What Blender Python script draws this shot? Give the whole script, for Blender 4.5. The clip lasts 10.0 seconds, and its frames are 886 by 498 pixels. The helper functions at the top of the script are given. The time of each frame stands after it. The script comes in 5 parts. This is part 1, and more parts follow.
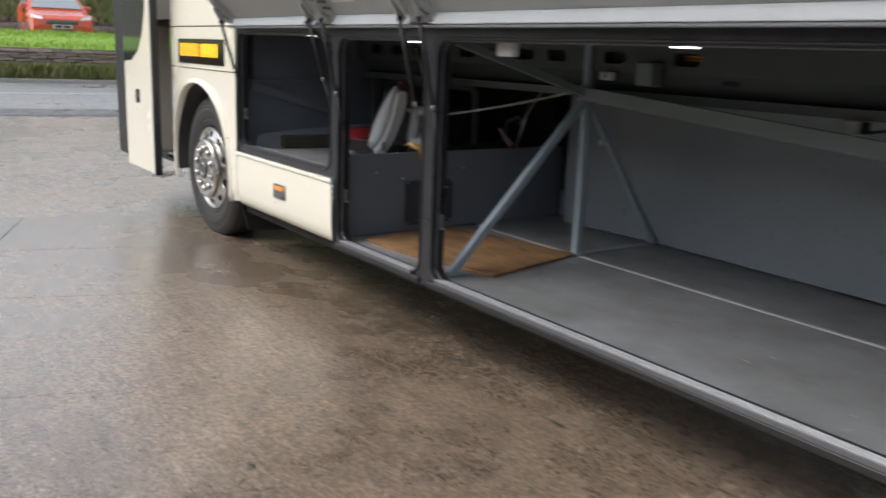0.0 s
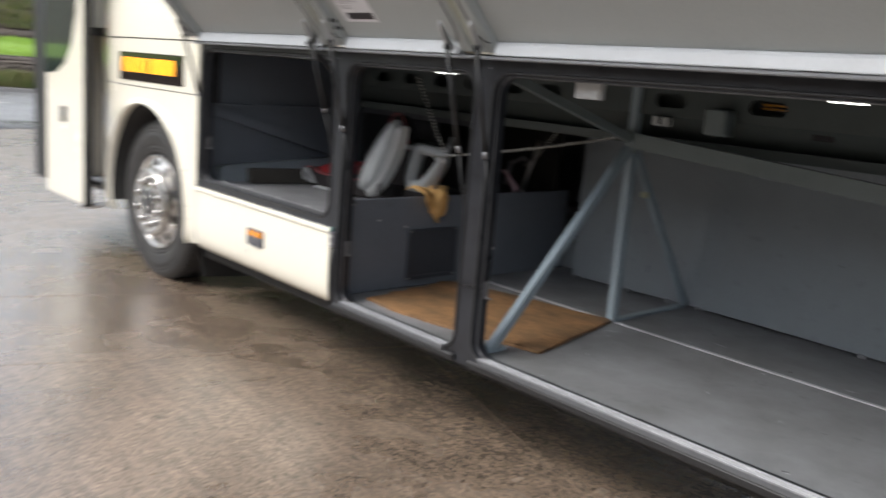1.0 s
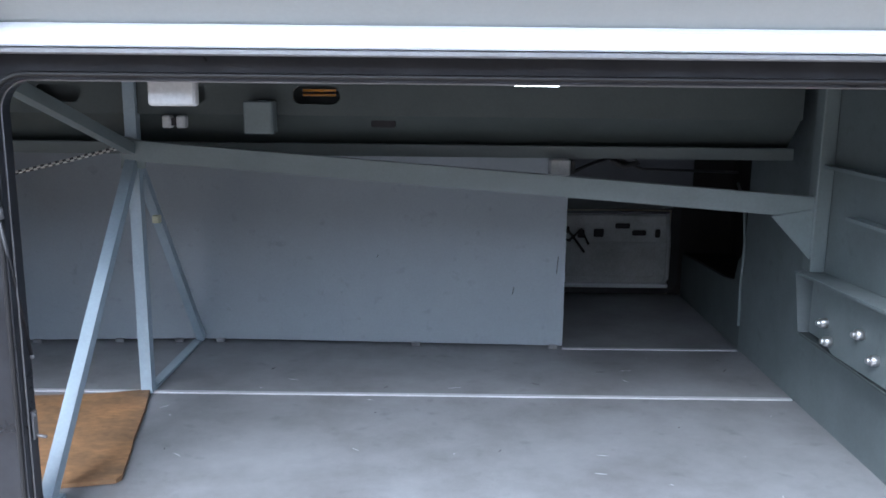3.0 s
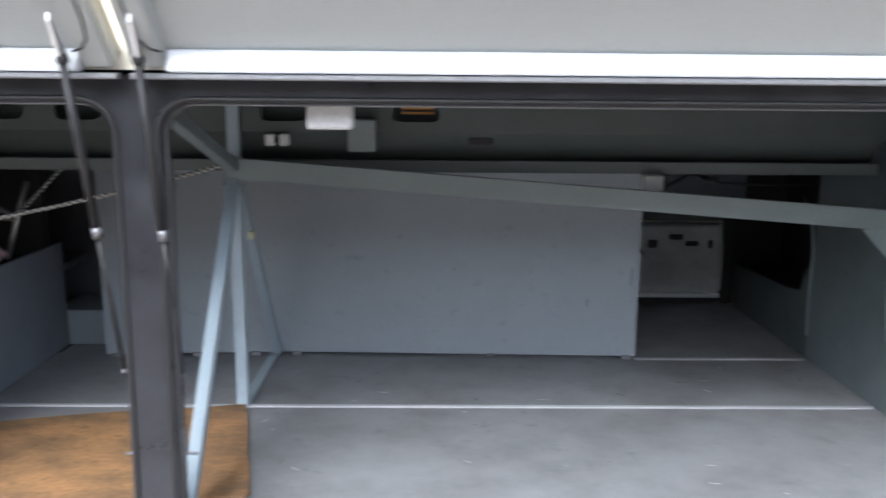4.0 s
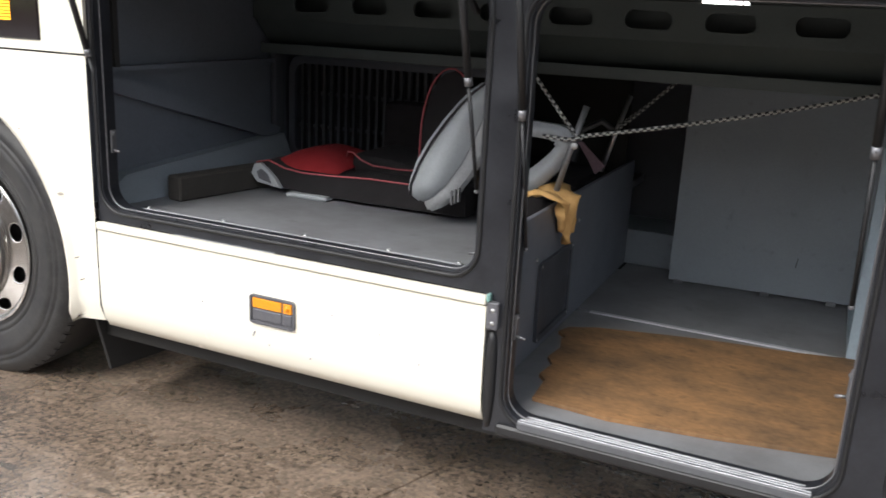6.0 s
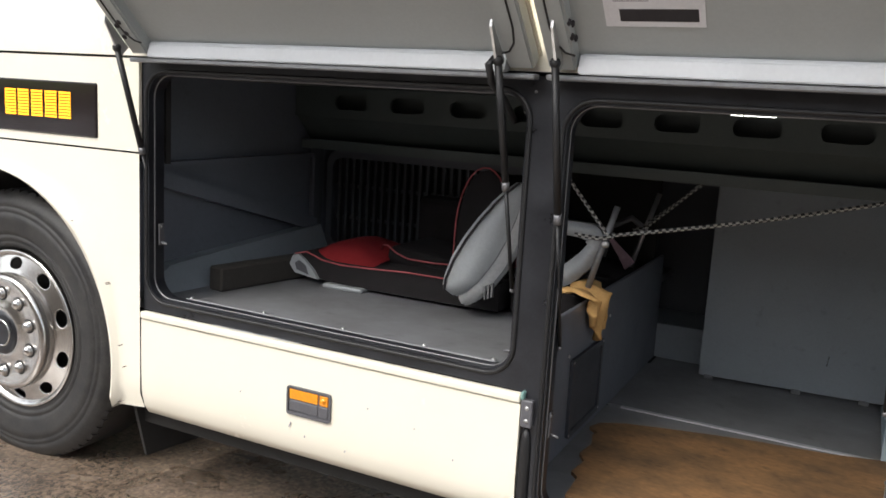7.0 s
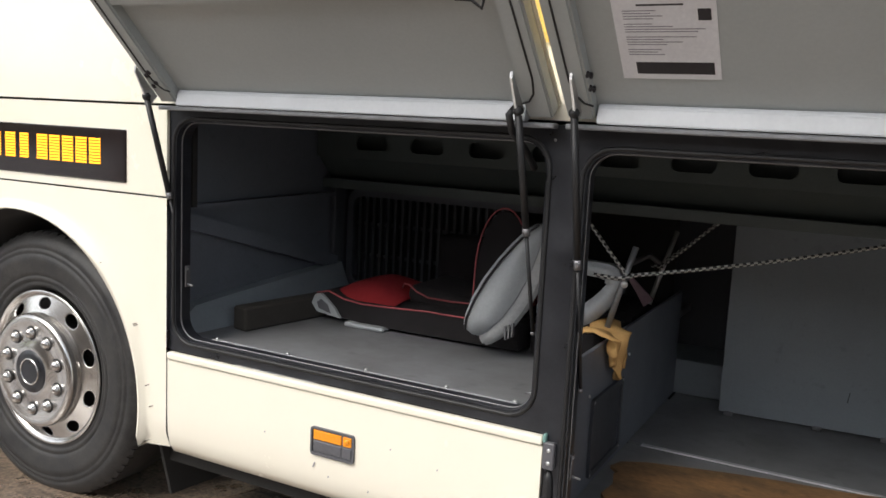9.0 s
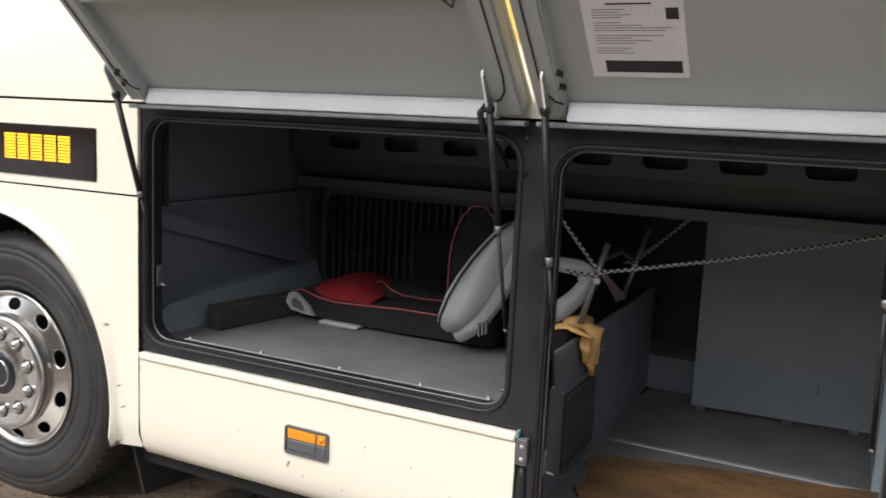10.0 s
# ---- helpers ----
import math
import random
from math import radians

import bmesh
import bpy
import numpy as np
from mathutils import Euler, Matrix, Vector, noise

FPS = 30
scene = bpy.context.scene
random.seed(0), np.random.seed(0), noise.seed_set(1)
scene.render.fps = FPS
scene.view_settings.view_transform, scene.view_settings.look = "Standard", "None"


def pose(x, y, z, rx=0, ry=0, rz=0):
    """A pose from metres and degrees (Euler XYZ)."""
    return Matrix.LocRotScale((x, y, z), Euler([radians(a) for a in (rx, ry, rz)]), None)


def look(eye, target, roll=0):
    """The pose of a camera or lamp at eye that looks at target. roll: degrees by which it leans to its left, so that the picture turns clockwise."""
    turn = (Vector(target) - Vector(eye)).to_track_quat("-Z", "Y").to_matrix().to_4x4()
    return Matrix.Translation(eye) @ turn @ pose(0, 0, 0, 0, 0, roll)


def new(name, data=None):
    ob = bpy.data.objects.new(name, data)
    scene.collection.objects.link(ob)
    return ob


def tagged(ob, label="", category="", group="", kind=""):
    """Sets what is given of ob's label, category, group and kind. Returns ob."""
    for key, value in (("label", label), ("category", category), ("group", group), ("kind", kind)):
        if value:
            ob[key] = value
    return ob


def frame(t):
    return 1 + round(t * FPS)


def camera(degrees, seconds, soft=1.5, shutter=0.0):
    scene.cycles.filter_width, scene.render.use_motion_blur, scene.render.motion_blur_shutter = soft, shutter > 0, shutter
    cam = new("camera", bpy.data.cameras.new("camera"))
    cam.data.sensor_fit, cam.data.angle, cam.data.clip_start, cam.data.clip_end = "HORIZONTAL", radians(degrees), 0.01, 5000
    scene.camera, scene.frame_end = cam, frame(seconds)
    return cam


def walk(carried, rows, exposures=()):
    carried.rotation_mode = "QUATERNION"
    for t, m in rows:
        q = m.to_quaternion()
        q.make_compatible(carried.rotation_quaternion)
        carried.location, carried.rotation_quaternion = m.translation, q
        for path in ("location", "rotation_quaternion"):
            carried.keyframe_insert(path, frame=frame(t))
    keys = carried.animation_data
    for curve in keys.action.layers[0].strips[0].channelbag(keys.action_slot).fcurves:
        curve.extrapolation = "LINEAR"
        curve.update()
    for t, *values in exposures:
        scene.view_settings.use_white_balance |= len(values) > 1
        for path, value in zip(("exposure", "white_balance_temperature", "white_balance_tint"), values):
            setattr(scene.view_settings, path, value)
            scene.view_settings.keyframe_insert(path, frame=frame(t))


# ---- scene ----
import bmesh, bpy, math, random
import numpy as np
from mathutils import Matrix, Vector

cam = camera(55.2, 10.0, soft=1.6, shutter=0.5)
PATH = [
    (0, (3.988, -2.116, 1.362), (2.406, -0.979, 0.911), 2.20),
    (0.5, (3.501, -2.157, 1.348), (1.877, -1.071, 0.922), 4.90),
    (1, (3.092, -2.188, 1.385), (1.660, -0.849, 0.992), 4.70),
    (1.2, (2.907, -2.109, 1.390), (1.648, -0.612, 0.973), 2.70),
    (1.5, (2.727, -1.922, 1.363), (1.665, -0.282, 0.934), 0.80),
    (1.8, (2.590, -1.874, 1.301), (1.728, -0.122, 0.868), 2.72),
    (2, (2.438, -1.873, 1.309), (1.752, -0.059, 0.822), 2.80),
    (2.5, (2.157, -1.864, 1.409), (1.906, 0.060, 0.924), 0.50),
    (2.7, (2.051, -1.811, 1.408), (1.925, 0.145, 1.008), 0.70),
    (3.8, (1.603, -1.793, 1.433), (1.673, 0.171, 1.064), 0.20),
    (4, (1.527, -1.844, 1.444), (1.556, 0.121, 1.077), 0.50),
    (4.2, (1.446, -1.847, 1.444), (1.393, 0.118, 1.080), 1.24),
    (4.5, (1.355, -1.829, 1.430), (1.129, 0.126, 1.072), 1.30),
    (4.8, (1.196, -1.769, 1.378), (0.742, 0.147, 1.036), 1.14),
    (5, (1.094, -1.729, 1.393), (0.459, 0.132, 1.026), 0.80),
    (5.5, (0.901, -1.775, 1.345), (0.103, 0.003, 0.897), 2.10),
    (6, (0.723, -1.866, 1.347), (-0.076, -0.110, 0.819), 2.90),
    (6.2, (0.700, -1.895, 1.379), (-0.113, -0.130, 0.906), 2.80),
    (7.3, (0.718, -1.930, 1.421), (-0.183, -0.176, 1.088), 3.00),
    (7.5, (0.718, -1.927, 1.450), (-0.199, -0.176, 1.149), 2.50),
    (7.6, (0.714, -1.931, 1.453), (-0.208, -0.176, 1.196), 2.52),
    (7.7, (0.710, -1.936, 1.456), (-0.215, -0.176, 1.241), 2.64),
    (7.8, (0.707, -1.941, 1.460), (-0.219, -0.177, 1.273), 2.66),
    (7.9, (0.703, -1.946, 1.463), (-0.221, -0.182, 1.267), 2.78),
    (8, (0.699, -1.950, 1.466), (-0.223, -0.188, 1.250), 2.80),
    (8.2, (0.699, -1.949, 1.457), (-0.217, -0.191, 1.183), 2.66),
    (8.5, (0.698, -1.947, 1.445), (-0.210, -0.187, 1.163), 2.50),
    (9, (0.714, -1.968, 1.453), (-0.203, -0.214, 1.168), 2.90),
    (9.5, (0.720, -1.974, 1.459), (-0.201, -0.224, 1.163), 3.50),
    (10, (0.726, -1.967, 1.457), (-0.142, -0.189, 1.167), 2.80),
]
EXPOSURES = [(t, 1.15 + e, k, 10) for t, e, k in (
    (0, -0.16, 6550), (0.5, -0.04, 6550), (1, 0.15, 6550), (1.5, 0.60, 6000), (2, 1.08, 5550), (2.5, 1.28, 5500), (2.7, 1.25, 5350), (4, 1.3, 5950),
    (4.5, 1.2, 5850), (5, 0.9, 5850), (5.5, 0.5, 6300), (6.2, 0.35, 6450), (7.3, 0.0, 6650), (8, -0.06, 6650), (10, -0.06, 6650))]
walk(cam, [(t, look(eye, target, roll)) for t, eye, target, roll in PATH], EXPOSURES)

# ---- light: an overcast day ----
world = bpy.data.worlds.new("overcast")
bpy.context.scene.world = world
world.use_nodes = True
wn = world.node_tree.nodes
sky = wn.new("ShaderNodeTexSky")
sky.sky_type = 'NISHITA'
sky.sun_disc = False
sky.sun_elevation = math.radians(48)
sky.sun_rotation = math.radians(200)
sky.air_density = 1.0
sky.dust_density = 2.0
sky.ozone_density = 1.0
wn["Background"].inputs[1].default_value = 0.13
cloud = wn.new("ShaderNodeHueSaturation")
cloud.inputs["Saturation"].default_value = 0.35
world.node_tree.links.new(sky.outputs[0], cloud.inputs["Color"])
world.node_tree.links.new(cloud.outputs[0], wn["Background"].inputs[0])
sun_data = bpy.data.lights.new("sun", 'SUN')
sun_data.energy = 1.15
sun_data.angle = math.radians(30)
sun_data.color = (1.0, 0.98, 0.95)
sun = new("sun", sun_data)
sun.matrix_world = look((-1.4, -4.0, 5.0), (0, 0, 0))

random.seed(7)

# ---- materials ----
def material(name, colour, rough=0.5, metal=0.0, second=None, scale=8.0, amount=0.5, fine=120.0, grain=0.06, bump=0.05,
             rough_var=0.1, coat=0.0, emit=0.0, spots=0.0, stretch=None):
    """A paint, plastic, metal or stone with two scales of variation and a fine relief."""
    m = bpy.data.materials.new(name)
    m.use_nodes = True
    nt = m.node_tree
    n, l = nt.nodes, nt.links
    b = n["Principled BSDF"]
    b.inputs["Metallic"].default_value = metal
    b.inputs["Coat Weight"].default_value = coat
    tc = n.new("ShaderNodeTexCoord")
    big = n.new("ShaderNodeTexNoise")
    big.inputs["Scale"].default_value = scale
    big.inputs["Detail"].default_value = 6
    big.inputs["Roughness"].default_value = 0.65
    small = n.new("ShaderNodeTexNoise")
    small.inputs["Scale"].default_value = fine
    small.inputs["Detail"].default_value = 3
    where = tc.outputs["Object"]
    if stretch:
        mp = n.new("ShaderNodeMapping")
        mp.inputs["Scale"].default_value = stretch
        l.new(where, mp.inputs["Vector"])
        where = mp.outputs["Vector"]
    l.new(where, big.inputs["Vector"])
    l.new(where, small.inputs["Vector"])
    ramp = n.new("ShaderNodeValToRGB")
    ramp.color_ramp.elements[0].position = 0.35
    ramp.color_ramp.elements[1].position = 0.7
    ramp.color_ramp.elements[0].color = (0, 0, 0, 1)
    ramp.color_ramp.elements[1].color = (amount, amount, amount, 1)
    l.new(big.outputs["Fac"], ramp.inputs["Fac"])
    mix = n.new("ShaderNodeMixRGB")
    c2 = second if second else tuple(c * 0.8 for c in colour)
    mix.inputs[1].default_value = (*colour, 1)
    mix.inputs[2].default_value = (*c2, 1)
    l.new(ramp.outputs["Color"], mix.inputs[0])
    mul = n.new("ShaderNodeMixRGB")
    mul.blend_type = 'OVERLAY'
    mul.inputs[0].default_value = grain * 4
    l.new(mix.outputs[0], mul.inputs[1])
    l.new(small.outputs["Fac"], mul.inputs[2])
    out = mul.outputs[0]
    if spots:
        vor = n.new("ShaderNodeTexNoise")
        vor.inputs["Scale"].default_value = scale * 4.3
        vor.inputs["Detail"].default_value = 8
        l.new(where, vor.inputs["Vector"])
        r2 = n.new("ShaderNodeValToRGB")
        r2.color_ramp.elements[0].position = 0.62
        r2.color_ramp.elements[1].position = 0.75
        r2.color_ramp.elements[0].color = (0, 0, 0, 1)
        r2.color_ramp.elements[1].color = (spots, spots, spots, 1)
        l.new(vor.outputs["Fac"], r2.inputs["Fac"])
        dk = n.new("ShaderNodeMixRGB")
        dk.inputs[2].default_value = (*(c * 0.35 for c in colour), 1)
        l.new(r2.outputs["Color"], dk.inputs[0])
        l.new(out, dk.inputs[1])
        out = dk.outputs[0]
    l.new(out, b.inputs["Base Color"])
    mr = n.new("ShaderNodeMapRange")
    mr.inputs["To Min"].default_value = max(0.02, rough - rough_var)
    mr.inputs["To Max"].default_value = min(1.0, rough + rough_var)
    l.new(big.outputs["Fac"], mr.inputs["Value"])
    l.new(mr.outputs["Result"], b.inputs["Roughness"])
    if bump:
        bp = n.new("ShaderNodeBump")
        bp.inputs["Strength"].default_value = bump
        bp.inputs["Distance"].default_value = 0.004
        l.new(small.outputs["Fac"], bp.inputs["Height"])
        l.new(bp.outputs["Normal"], b.inputs["Normal"])
    if emit:
        b.inputs["Emission Color"].default_value = (*colour, 1)
        b.inputs["Emission Strength"].default_value = emit
    return m


def wet_ground(name, dry, wet, scale, stone, bump, low, high, film=0.35):
    """Concrete or asphalt, wet in patches, with small stones showing."""
    m = bpy.data.materials.new(name)
    m.use_nodes = True
    n, l = m.node_tree.nodes, m.node_tree.links
    b = n["Principled BSDF"]
    geo = n.new("ShaderNodeNewGeometry")
    big = n.new("ShaderNodeTexNoise")
    big.inputs["Scale"].default_value = scale
    big.inputs["Detail"].default_value = 7
    big.inputs["Roughness"].default_value = 0.6
    mid = n.new("ShaderNodeTexNoise")
    mid.inputs["Scale"].default_value = scale * 9
    mid.inputs["Detail"].default_value = 6
    pebble = n.new("ShaderNodeTexVoronoi")
    pebble.inputs["Scale"].default_value = stone
    fine = n.new("ShaderNodeTexNoise")
    fine.inputs["Scale"].default_value = stone * 0.6
    fine.inputs["Detail"].default_value = 4
    for t in (big, mid, pebble, fine):
        l.new(geo.outputs["Position"], t.inputs["Vector"])
    add = n.new("ShaderNodeMath")
    add.operation = 'MULTIPLY_ADD'
    add.inputs[1].default_value = 0.45
    l.new(mid.outputs["Fac"], add.inputs[0])
    l.new(big.outputs["Fac"], add.inputs[2])
    ramp = n.new("ShaderNodeValToRGB")
    ramp.color_ramp.elements[0].position = 0.48
    ramp.color_ramp.elements[1].position = 0.94
    l.new(add.outputs[0], ramp.inputs["Fac"])
    mix = n.new("ShaderNodeMixRGB")
    mix.inputs[1].default_value = (*wet, 1)
    mix.inputs[2].default_value = (*dry, 1)
    l.new(ramp.outputs["Color"], mix.inputs[0])
    ov = n.new("ShaderNodeMixRGB")
    ov.blend_type = 'OVERLAY'
    ov.inputs[0].default_value = 0.85
    l.new(mix.outputs[0], ov.inputs[1])
    l.new(pebble.outputs["Color"], n.new("ShaderNodeRGBToBW").inputs[0])
    bw = n[-1]
    pm = n.new("ShaderNodeMixRGB")
    pm.inputs[0].default_value = 0.45
    l.new(bw.outputs[0], pm.inputs[1])
    l.new(fine.outputs["Fac"], pm.inputs[2])
    pa = n.new("ShaderNodeMapRange")
    pa.inputs["From Min"].default_value = 0.2
    pa.inputs["From Max"].default_value = 0.8
    pa.inputs["To Min"].default_value = 0.12
    pa.inputs["To Max"].default_value = 0.88
    l.new(pm.outputs[0], pa.inputs["Value"])
    l.new(pa.outputs[0], ov.inputs[2])
    spot = n.new("ShaderNodeTexNoise")
    spot.inputs["Scale"].default_value = 9.0
    spot.inputs["Detail"].default_value = 3
    turn = n.new("ShaderNodeMapping")
    turn.inputs["Rotation"].default_value = (0, 0, math.radians(20))
    turn.inputs["Scale"].default_value = (0.55, 1.5, 1)
    l.new(geo.outputs["Position"], turn.inputs["Vector"])
    l.new(turn.outputs["Vector"], spot.inputs["Vector"])
    streak = n.new("ShaderNodeTexNoise")
    streak.inputs["Scale"].default_value = 14.0
    streak.inputs["Detail"].default_value = 5
    streak.inputs["Roughness"].default_value = 0.7
    comb = n.new("ShaderNodeMapping")
    comb.inputs["Rotation"].default_value = (0, 0, math.radians(20))
    comb.inputs["Scale"].default_value = (0.22, 1.6, 1)
    l.new(geo.outputs["Position"], comb.inputs["Vector"])
    l.new(comb.outputs["Vector"], streak.inputs["Vector"])
    worn = n.new("ShaderNodeMapRange")
    worn.inputs["From Min"].default_value = 0.3
    worn.inputs["From Max"].default_value = 0.7
    worn.inputs["To Min"].default_value = 0.30
    worn.inputs["To Max"].default_value = 0.70
    l.new(streak.outputs["Fac"], worn.inputs["Value"])
    brushed = n.new("ShaderNodeMixRGB")
    brushed.blend_type = 'OVERLAY'
    brushed.inputs[0].default_value = 0.6
    l.new(ov.outputs[0], brushed.inputs[1])
    l.new(worn.outputs[0], brushed.inputs[2])
    sr = n.new("ShaderNodeValToRGB")
    sr.color_ramp.elements[0].position = 0.675
    sr.color_ramp.elements[1].position = 0.715
    sr.color_ramp.elements[1].color = (0.75, 0.75, 0.75, 1)
    l.new(spot.outputs["Fac"], sr.inputs["Fac"])
    oil = n.new("ShaderNodeMixRGB")
    oil.inputs[2].default_value = (0.03, 0.026, 0.022, 1)
    l.new(sr.outputs["Color"], oil.inputs[0])
    l.new(brushed.outputs[0], oil.inputs[1])
    l.new(oil.outputs[0], b.inputs["Base Color"])
    mr = n.new("ShaderNodeMapRange")
    mr.inputs["From Min"].default_value = 0.55
    mr.inputs["From Max"].default_value = 0.88
    mr.inputs["To Min"].default_value = low
    mr.inputs["To Max"].default_value = high
    l.new(add.outputs[0], mr.inputs["Value"])
    l.new(mr.outputs["Result"], b.inputs["Roughness"])
    bp = n.new("ShaderNodeBump")
    bp.inputs["Strength"].default_value = bump
    b.inputs["Coat Weight"].default_value = film
    b.inputs["Coat Roughness"].default_value = 0.20
    b.inputs["Coat IOR"].default_value = 1.6
    bp.inputs["Distance"].default_value = 0.006
    rip = n.new("ShaderNodeMath")
    rip.operation = 'MULTIPLY_ADD'
    rip.inputs[1].default_value = 1.6
    l.new(streak.outputs["Fac"], rip.inputs[0])
    l.new(pm.outputs[0], rip.inputs[2])
    l.new(rip.outputs[0], bp.inputs["Height"])
    l.new(bp.outputs["Normal"], b.inputs["Normal"])
    l.new(bp.outputs["Normal"], b.inputs["Coat Normal"])
    return m


CREAM = material("cream_paint", (0.84, 0.80, 0.68), 0.25, second=(0.80, 0.755, 0.63), scale=3, fine=300, grain=0.01, bump=0.0, coat=0.5)
GREY = material("grey_panel_paint", (0.262, 0.294, 0.318), 0.42, second=(0.222, 0.248, 0.272), scale=5, grain=0.02, bump=0.02, spots=0.25)
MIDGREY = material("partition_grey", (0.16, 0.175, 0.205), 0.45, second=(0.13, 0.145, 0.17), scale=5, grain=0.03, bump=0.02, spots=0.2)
GREYD = material("dark_grey_panel_and_shade", (0.095, 0.102, 0.118), 0.5, second=(0.075, 0.082, 0.095), scale=5, grain=0.03, bump=0.02)
SLAT = material("black_slat", (0.056, 0.060, 0.067), 0.5)
# bay steel with the shade under the ceiling put into its colour
STEEL = material("bay_steel_shaded", (0.066, 0.080, 0.078), 0.55, second=(0.052, 0.063, 0.062), scale=6, grain=0.03, bump=0.02)
BULK = material("bulkhead_paint", (0.130, 0.154, 0.157), 0.45, second=(0.098, 0.116, 0.118), scale=4, amount=0.8, grain=0.03, bump=0.02, spots=0.35)
# lighter copy of that steel for the flange, which catches more light
FLANGE = material("bay_steel_lit", (0.102, 0.122, 0.120), 0.45, second=(0.080, 0.096, 0.095), scale=6, grain=0.03, bump=0.02)
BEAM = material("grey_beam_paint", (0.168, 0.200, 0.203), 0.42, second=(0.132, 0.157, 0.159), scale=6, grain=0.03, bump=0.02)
TUBE = material("blue_grey_tube", (0.27, 0.33, 0.37), 0.4, second=(0.22, 0.27, 0.30), scale=12, grain=0.03, bump=0.02)
VINYL = material("bay_floor_vinyl", (0.205, 0.210, 0.220), 0.42, second=(0.128, 0.128, 0.130), scale=3.2, amount=1.0, fine=420, grain=0.08, bump=0.04, spots=0.45)
RUBBER = material("black_rubber", (0.009, 0.009, 0.010), 0.48, second=(0.020, 0.020, 0.021), scale=9, grain=0.04, bump=0.04)
FRAME = material("black_frame_paint", (0.010, 0.011, 0.014), 0.33, second=(0.027, 0.029, 0.035), scale=7, amount=0.9, grain=0.07, bump=0.05, rough_var=0.2)
DARK = material("dark_underbody_and_shade", (0.018, 0.017, 0.016), 0.8, scale=5)
ALU = material("worn_aluminium", (0.31, 0.32, 0.335), 0.50, 0.7, second=(0.19, 0.19, 0.20), scale=20, grain=0.05, bump=0.03)
STRIP = material("pale_floor_strip", (0.50, 0.51, 0.53), 0.4, 0.3, second=(0.38, 0.38, 0.40), scale=15)
SILL = material("grey_sill", (0.13, 0.135, 0.145), 0.5, 0.4, scale=15, grain=0.06)
RAIL = material("silver_rail_paint", (0.58, 0.605, 0.63), 0.38, 0.0, second=(0.50, 0.52, 0.535), scale=8, grain=0.02, bump=0.0)
FLAP = material("flap_inner_grey", (0.375, 0.400, 0.395), 0.45, second=(0.34, 0.362, 0.356), scale=2.5, grain=0.015, bump=0.01)
CHROME = material("polished_rim", (0.66, 0.65, 0.63), 0.20, 1.0, second=(0.42, 0.40, 0.38), scale=14, amount=0.8, grain=0.06, bump=0.02, rough_var=0.10)
ZINC = material("zinc_metal", (0.6, 0.6, 0.6), 0.35, 0.9, scale=30)
DULL = material("dull_metal", (0.22, 0.22, 0.23), 0.45, 0.7, scale=20)
TYRE = material("tyre_rubber", (0.016, 0.016, 0.017), 0.55, second=(0.048, 0.046, 0.043), scale=16, amount=0.8, grain=0.10, bump=0.12, spots=0.5)
PLY = material("worn_plywood", (0.275, 0.148, 0.064), 0.66, second=(0.105, 0.066, 0.036), scale=6.5, amount=1.0, fine=55, grain=0.11, bump=0.2, spots=0.8, stretch=(0.75, 1.25, 1))
FOAM = material("dark_foam", (0.048, 0.043, 0.037), 0.9, fine=200, bump=0.2)
PLASTIC = material("pale_grey_plastic", (0.38, 0.40, 0.41), 0.4, second=(0.31, 0.33, 0.34), scale=9, grain=0.03)
REDCLOTH = material("red_fabric", (0.27, 0.010, 0.014), 0.85, second=(0.19, 0.006, 0.010), scale=12, fine=500, grain=0.08, bump=0.25)
BLACKCLOTH = material("black_fabric", (0.011, 0.009, 0.010), 0.9, fine=500, grain=0.08, bump=0.25)
PIPING = material("red_piping", (0.42, 0.09, 0.10), 0.6)
TAN = material("tan_cloth", (0.66, 0.40, 0.15), 0.9, second=(0.48, 0.27, 0.09), scale=18, fine=400, grain=0.1, bump=0.35)
PINK = material("faded_pink_strap", (0.30, 0.20, 0.23), 0.8)
ROPEW = material("white_rope", (0.55, 0.55, 0.52), 0.8, fine=600, bump=0.3)
ROPEB = material("black_rope", (0.05, 0.05, 0.05), 0.8, fine=600, bump=0.3)
AMBER = material("amber_lens", (0.85, 0.30, 0.01), 0.2, coat=0.6, bump=0.0)
LED = material("led_dots", (1.0, 0.40, 0.02), 0.4, emit=1.1, bump=0.0)
SIGNBLACK = material("sign_glass", (0.018, 0.012, 0.012), 0.08, bump=0.0)
LAMPW = material("white_led", (1.0, 1.0, 0.98), 0.3, emit=1.6, bump=0.0)
WHITEPL = material("white_plastic", (0.52, 0.53, 0.53), 0.45)
PAPER = material("paper", (0.72, 0.72, 0.74), 0.8, bump=0.0)
INK = material("ink", (0.26, 0.25, 0.28), 0.8, bump=0.0)
INKB = material("ink_black", (0.025, 0.022, 0.025), 0.7, bump=0.0)
HATCH = material("dark_hatch_plastic", (0.055, 0.060, 0.072), 0.4, fine=260, grain=0.08, bump=0.15)
HANDLEG = material("grey_handle_plastic", (0.10, 0.10, 0.11), 0.45)
REDLENS = material("red_lens", (0.35, 0.02, 0.015), 0.25, bump=0.0)
YELLOW = material("yellow_stripe", (0.75, 0.52, 0.14), 0.35, bump=0.0)
GLASSD = material("tinted_glass", (0.02, 0.035, 0.03), 0.05, coat=0.5, bump=0.0)
YARD = wet_ground("wet_concrete", (0.246, 0.186, 0.139), (0.088, 0.065, 0.047), 0.5, 85.0, 0.40, 0.10, 0.40, 0.95)
APRON = wet_ground("worn_apron", (0.285, 0.222, 0.170), (0.115, 0.088, 0.066), 0.6, 75.0, 0.45, 0.12, 0.46, 0.9)
